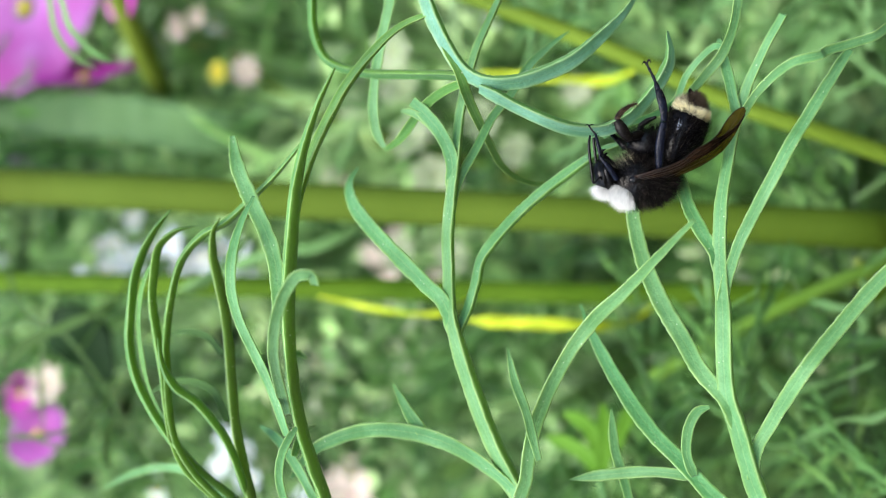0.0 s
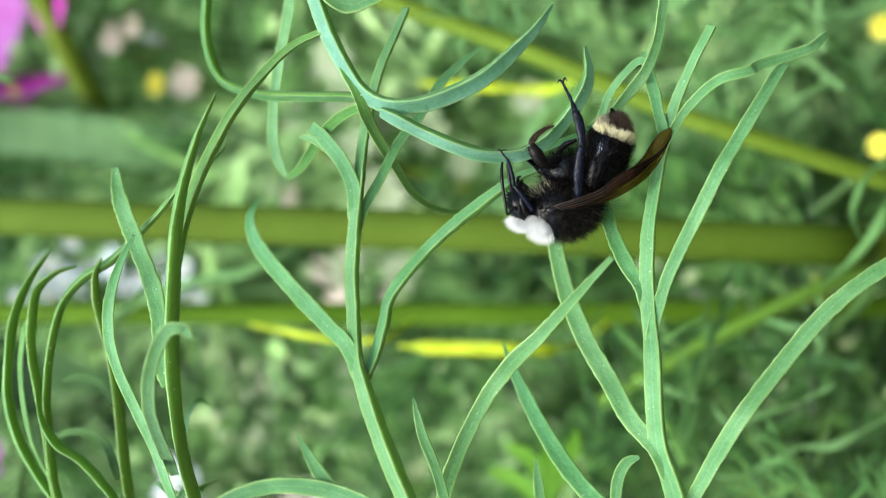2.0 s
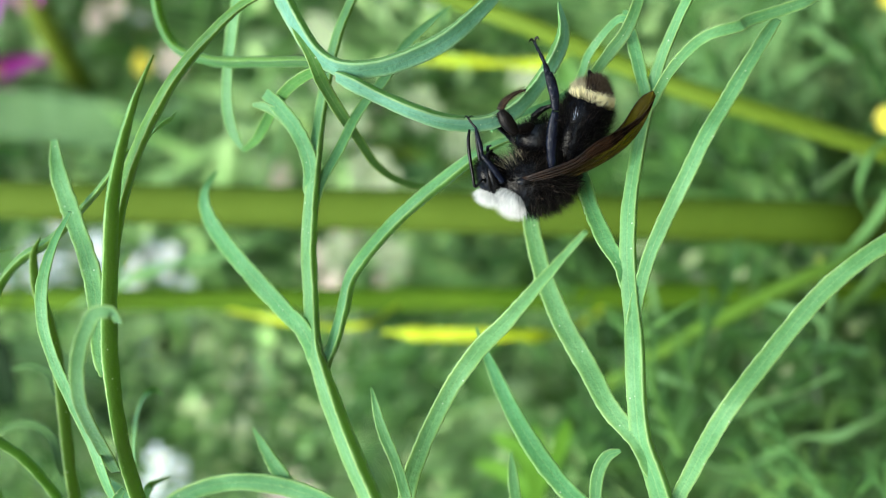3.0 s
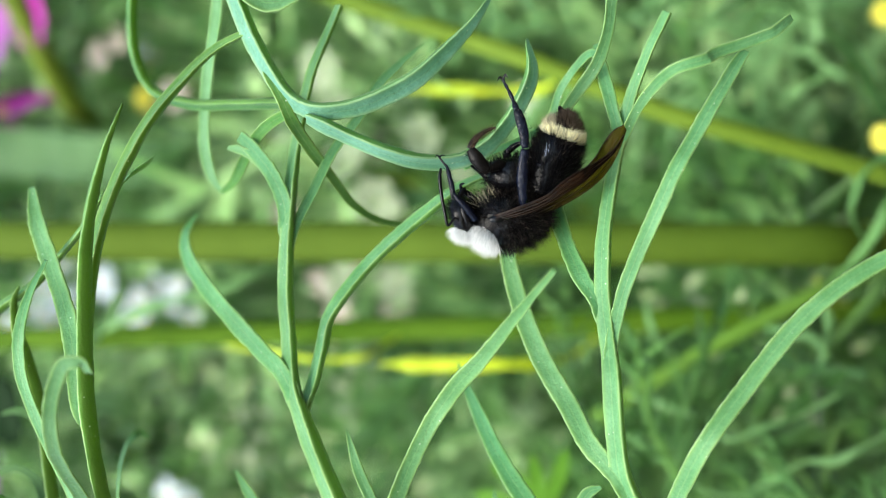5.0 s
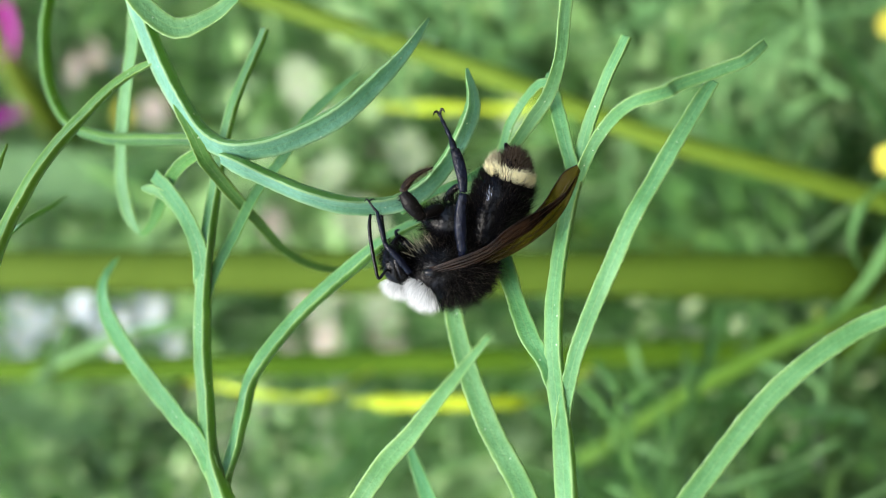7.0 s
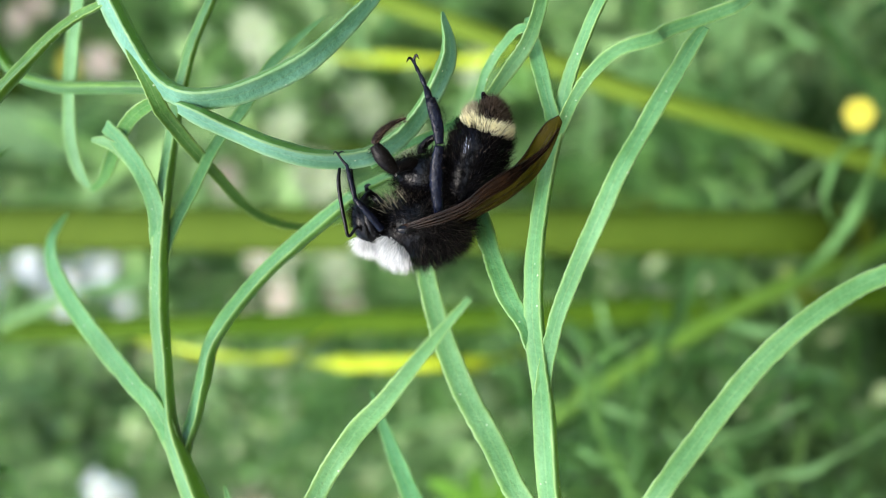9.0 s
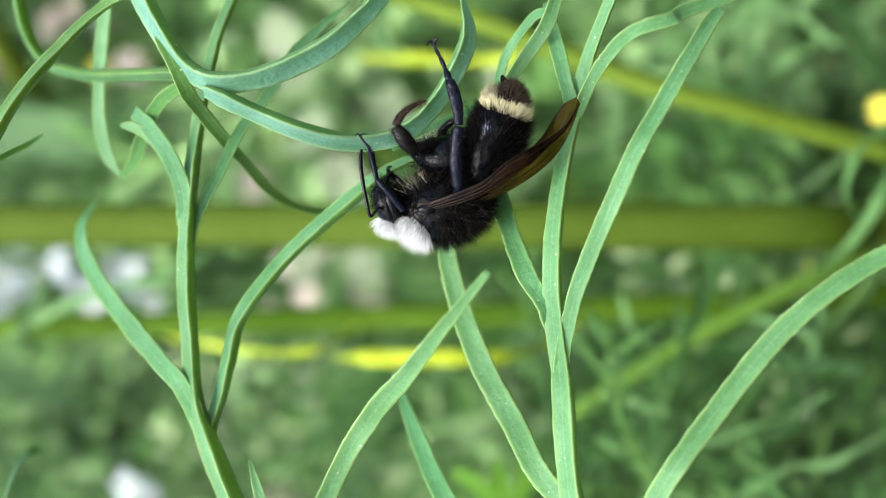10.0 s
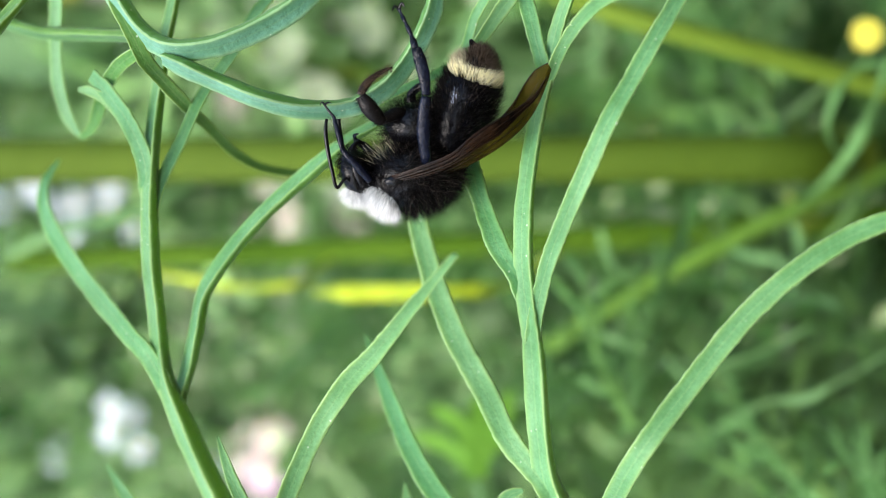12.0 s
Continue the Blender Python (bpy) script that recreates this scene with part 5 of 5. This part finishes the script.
for k in range(17):  # a loose head of florets below the thick stem, and a smaller one low down
    at = (rng.uniform(-41, -27), rng.uniform(162, 186), rng.uniform(82, 134)) if k < 13 else (rng.uniform(-85, -76), rng.uniform(148, 158), rng.uniform(80, 92))
    flower("white_flower", "small white flower, out of focus", at, (rng.gauss(0, 0.3), -0.8, rng.uniform(0.1, 0.7)), 5, rng.uniform(2.2, 3.6), 2.0, WHITE_PETAL, 0.7, whites, cup=rng.uniform(0.1, 0.8))
peach = "pale peach flowers"
for at, size in (((-59.55, 135, 125.34), 5), ((16.17, 172, 90.85), 4), ((25.8, 172, 109.2), 3.4), ((29.2, 172, 104), 3.4), ((-37.76, 180, 53.14), 4.6), ((-36.19, 180, 37.81), 4.6), ((-35.83, 210, 82.87), 4), ((-95.57, 200, 66.01), 12), ((26.2, 235, 115.2), 7), ((16.95, 200, 98.95), 5), ((-89.3, 165, 58.2), 9), ((-44.51, 210, 71.72), 3), ((-35.9, 185, 39.24), 5), ((-29.99, 185, 58.98), 4), ((-29.66, 216, 57.44), 5), ((27.87, 214, 127.11), 9), ((19.31, 220, 65.57), 8), ((5.37, 222, 52.11), 7), ((-13.73, 220, 78), 6), ((27.41, 220, 124.24), 7), ((-49.21, 205, 52.14), 4), ((-62.63, 200, 76.02), 4)):
    flower("pale_flower", "pale peach-pink ruffled flower", at, (rng.gauss(0, 0.3), -0.8, rng.uniform(0.1, 0.5)), 7, size, size * 0.42, PEACH, size * 0.05, peach, cup=rng.uniform(0.2, 0.9))

# flower-shaped pale patches, added to give the soft bright haze behind the bee
for at, size in (((1.31, 152, 44.41), 6), ((-6.95, 155, 38.83), 6.5), ((21.59, 150, 49.73), 5.5), ((6.71, 160, 28.92), 5), ((-0.3, 160, 20.73), 4.5), ((12.67, 160, 49.15), 5), ((14.62, 165, 7.08), 4), ((-24.89, 150, 33.42), 4.5), ((-25.36, 152, 45.69), 4.5), ((8.06, 160, 60.25), 4)):
    flower("pale_flower", "pale greenish-white shape added for background haze", at, (rng.gauss(0, 0.3), -0.8, rng.uniform(0.1, 0.5)), 7, size, size * 0.45, CREAM, size * 0.04, "pale flower heads", cup=rng.uniform(0.2, 0.9))

# broad dark leaves and a bright lime leaf
broad = thing("broad_leaf_plant", -0.03, 0.17, 0.0, "plant with broad grey-green leaves", "plant")
rod(broad, "stem", [(-0.03, 0.19, 0), (-0.03, 0.19, 0.4), (0.0, 0.19, 0.66), (0.02, 0.19, 0.70)], 0.002, STALK_OLIVE)
BROAD = mottled("grey_green_leaf", (0.082, 0.185, 0.066), (0.130, 0.26, 0.096), 90, 0.55, 0.25)
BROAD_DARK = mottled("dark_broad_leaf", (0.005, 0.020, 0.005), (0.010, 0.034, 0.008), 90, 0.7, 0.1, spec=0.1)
for pts, w in (([(-0.54, 165, 86.41), (1.2, 160, 100.69), (3.43, 157, 121.23), (1.91, 155, 145.11), (0.04, 153, 164.73)], 12), ([(-65.68, 190, 111.49), (-60.94, 185, 125.94), (-57.27, 182, 137.69), (-58.42, 180, 148.12)], 9)):
    blade(broad, "leaf", pts, w, -10, end=0.1, begin=0.2, mat=BROAD, tip=0.6)
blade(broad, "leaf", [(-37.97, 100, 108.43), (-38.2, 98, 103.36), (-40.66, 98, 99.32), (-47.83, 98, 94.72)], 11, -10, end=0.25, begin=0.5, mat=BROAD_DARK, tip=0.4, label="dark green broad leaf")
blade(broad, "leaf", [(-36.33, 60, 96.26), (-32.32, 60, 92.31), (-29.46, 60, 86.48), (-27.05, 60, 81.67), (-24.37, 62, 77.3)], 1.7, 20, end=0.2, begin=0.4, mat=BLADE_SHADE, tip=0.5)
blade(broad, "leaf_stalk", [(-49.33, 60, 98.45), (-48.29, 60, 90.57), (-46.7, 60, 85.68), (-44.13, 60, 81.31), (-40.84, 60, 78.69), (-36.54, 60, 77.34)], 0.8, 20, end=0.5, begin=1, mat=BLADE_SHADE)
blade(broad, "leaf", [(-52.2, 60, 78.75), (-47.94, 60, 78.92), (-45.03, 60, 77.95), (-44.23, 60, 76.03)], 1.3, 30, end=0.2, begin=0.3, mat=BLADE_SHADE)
lime = thing("lime_plant", *(Vector(M((-39.25, 60, -1.93)))[:2]), 0.0, "low plant with bright lime-green leaves", "plant")
for pts in ([(-47.19, 60, -1.98), (-40.82, 60, -2.33), (-35.33, 60, -1.53)], [(-44.8, 60, -1.96), (-39.35, 60, 0.37), (-37.45, 61, 4.36)], [(-44.8, 60, -1.96), (-39.92, 60, -4.62), (-34.07, 59, -6.15)], [(-46.39, 60, -1.97), (-43.28, 62, 2.1), (-42.21, 63, 6.96)]):
    blade(lime, "leaf", pts, 2.4, 5, end=0.2, begin=0.3, mat=LIME)
lx, ly, lz = M((-47.19, 60, -1.98))
rod(lime, "stem", [(lx - 0.09, ly, 0.0), (lx - 0.09, ly, 0.4), (lx - 0.05, ly, lz - 0.02), (lx, ly, lz)], 0.0008, STEM)

def flecks(name, label, count, box, mat, size):
    """Small oval leaves and florets, countless, each a folded lozenge."""
    rng.seed(label + str(count))
    bm = bmesh.new()
    (x0, y0, z0), (x1, y1, z1) = box
    for _ in range(count):
        c = Vector((rng.uniform(x0, x1), rng.uniform(y0, y1), rng.uniform(z0, z1)))
        if in_clearing(c):
            continue
        if mat is FERN and in_opening(c) and rng.random() < 0.85:
            continue
        n = Vector((rng.gauss(0, 0.5), -1, rng.gauss(0.4, 0.5))).normalized()
        u = n.orthogonal().normalized()
        u.rotate(Matrix.Rotation(rng.uniform(0, 6.28), 3, n))
        v = n.cross(u)
        r = size * rng.uniform(0.4, 1.3)
        a, d = bm.verts.new(c - u * r), bm.verts.new(c + u * r)
        b1, b2, mid = bm.verts.new(c + v * r * 0.5 + n * r * 0.2), bm.verts.new(c - v * r * 0.5 + n * r * 0.2), bm.verts.new(c)
        for f in ((a, mid, b1), (mid, d, b1), (a, b2, mid), (mid, b2, d)):
            bm.faces.new(f)
    return tagged(part(name, bm, mat, None, label, kind="stuff", smooth=False), category="foliage")


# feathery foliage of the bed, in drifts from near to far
thicket("feathery_foliage", "drift of feathery green cosmos foliage", 40, ((-0.085, 0.07, 0.49), (-0.034, 0.12, 0.575)), SHADED_FERN, 0.035, 0.0006)
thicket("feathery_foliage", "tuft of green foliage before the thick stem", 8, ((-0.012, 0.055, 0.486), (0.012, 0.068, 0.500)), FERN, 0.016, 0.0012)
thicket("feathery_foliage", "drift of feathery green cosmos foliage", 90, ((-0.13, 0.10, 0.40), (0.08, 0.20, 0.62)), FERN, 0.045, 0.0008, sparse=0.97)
# dark by painted shade, not by age; the label also seeds the scatter
thicket("feathery_foliage", "older dark foliage low in the bed", 260, ((-0.16, 0.17, 0.36), (0.0, 0.28, 0.57)), SHADED_FERN, 0.05, 0.0013)
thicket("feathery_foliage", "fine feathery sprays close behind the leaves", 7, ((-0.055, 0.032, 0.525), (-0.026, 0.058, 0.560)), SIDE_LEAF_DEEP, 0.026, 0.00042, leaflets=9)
thicket("feathery_foliage", "fine feathery sprays below the thick stem", 16, ((-0.062, 0.046, 0.53), (-0.024, 0.08, 0.59)), FERN, 0.026, 0.0004, leaflets=9)
thicket("feathery_foliage", "fine feathery sprays beside the slanting stem", 22, ((0.014, 0.084, 0.53), (0.050, 0.12, 0.60)), SIDE_LEAF, 0.030, 0.0005, leaflets=9)
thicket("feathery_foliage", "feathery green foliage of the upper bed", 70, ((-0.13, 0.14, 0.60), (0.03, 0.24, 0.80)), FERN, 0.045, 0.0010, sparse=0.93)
thicket("feathery_foliage", "pale feathery foliage in brighter light", 190, ((-0.14, 0.16, 0.58), (0.10, 0.32, 0.82)), FERN_LIT, 0.045, 0.0014)
thicket("feathery_foliage", "deep drift of feathery green foliage", 520, ((-0.4, 0.25, 0.25), (0.05, 0.55, 0.70)), SHADED_FERN, 0.09, 0.0026, sparse=0.97)
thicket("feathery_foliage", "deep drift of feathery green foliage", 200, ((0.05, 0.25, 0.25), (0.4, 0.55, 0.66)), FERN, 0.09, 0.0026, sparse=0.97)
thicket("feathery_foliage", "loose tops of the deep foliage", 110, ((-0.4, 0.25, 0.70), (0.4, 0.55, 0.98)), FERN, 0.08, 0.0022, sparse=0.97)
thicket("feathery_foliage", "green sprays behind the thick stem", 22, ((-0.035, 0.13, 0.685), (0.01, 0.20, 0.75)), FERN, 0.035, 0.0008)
thicket("feathery_foliage", "deep drift of pale foliage", 240, ((-0.4, 0.26, 0.58), (0.4, 0.6, 1.0)), FERN_LIT, 0.08, 0.0028)
thicket("feathery_foliage", "dark sprays beside the thick stem", 34, ((-0.036, 0.13, 0.742), (-0.012, 0.18, 0.80)), SHADED_FERN, 0.022, 0.0008)
thicket("hedge_foliage", "dense green foliage at the back of the bed", 620, ((-1.2, 0.6, 0.0), (1.2, 1.1, 0.72)), HEDGE, 0.2, 0.008, sparse=0.93)
thicket("hedge_foliage", "loose green tops at the back of the bed", 150, ((-1.2, 0.6, 0.72), (1.2, 1.1, 1.5)), HEDGE, 0.2, 0.007, sparse=0.93)
thicket("feathery_foliage", "pale feathery foliage above the bee", 230, ((0.0, 0.16, 0.54), (0.10, 0.30, 0.76)), FERN_LIT, 0.045, 0.0016)
thicket("feathery_foliage", "lighter feathery foliage low in the bed", 120, ((0.03, 0.15, 0.42), (0.10, 0.28, 0.56)), FERN_LIT, 0.04, 0.0012)
flecks("small_leaves", "pale sunlit leaflets and florets deep in the bed", 420, ((-0.16, 0.17, 0.57), (0.09, 0.34, 0.82)), FERN_LIT, 0.0042)
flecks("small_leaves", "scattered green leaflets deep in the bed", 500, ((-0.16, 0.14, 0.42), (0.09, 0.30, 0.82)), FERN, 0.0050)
flecks("small_leaves", "pale leaflets catching the light", 220, ((0.0, 0.16, 0.56), (0.08, 0.27, 0.70)), FERN_LIT, 0.0055)
thicket("feathery_foliage", "fine sprays in the middle of the bed", 36, ((-0.07, 0.10, 0.52), (-0.01, 0.17, 0.66)), FERN, 0.032, 0.0005, leaflets=9)
flecks("small_leaves", "pale round leaflets low behind the yellow leaf", 95, ((-0.085, 0.14, 0.625), (-0.046, 0.20, 0.69)), SEED_PALE, 0.0027)
flecks("small_leaves", "dark leaflets low behind the yellow leaf", 170, ((-0.09, 0.15, 0.63), (-0.046, 0.22, 0.71)), SHADED_FERN, 0.0045)
fx, fy, fz = M((-43.48, 125, 51.52))
flecks("small_florets", "loose head of tiny white florets", 80, ((fx - 0.014, fy - 0.01, fz - 0.016), (fx + 0.014, fy + 0.02, fz + 0.016)), CREAM, 0.0015)
flecks("small_leaves", "yellow-green leaflets low in the bed", 100, ((-0.082, 0.135, 0.60), (-0.044, 0.20, 0.68)), FERN_LIT, 0.0034)
flecks("small_leaves", "pale leaflets high in the bed", 110, ((0.008, 0.165, 0.685), (0.045, 0.21, 0.745)), FERN_LIT, 0.0045)
flecks("small_leaves", "pale leaflets about the leaning stem", 70, ((-0.045, 0.10, 0.535), (-0.010, 0.15, 0.585)), SEED_PALE, 0.0022)
flecks("small_florets", "tiny whitish florets deep in the bed", 60, ((-0.14, 0.18, 0.60), (0.08, 0.34, 0.80)), WHITE_PETAL, 0.0026)
# added upright sheet that stands for the bright background seen through the foliage
bm = bmesh.new()
cols = 24
arc = [(-3.2 + 6.4 * k / cols, 1.9) for k in range(cols + 1)]
lower = [bm.verts.new((x, y, -0.02)) for x, y in arc]
top = [bm.verts.new((x, y, 2.4)) for x, y in arc]
for k in range(cols):
    bm.faces.new((lower[k], lower[k + 1], top[k + 1], top[k]))
bmesh.ops.solidify(bm, geom=bm.faces[:], thickness=0.2)
tagged(part("back_sheet", bm, BACKDROP, None, "pale backdrop added for brightness behind the bed"), category="wall", kind="structure")
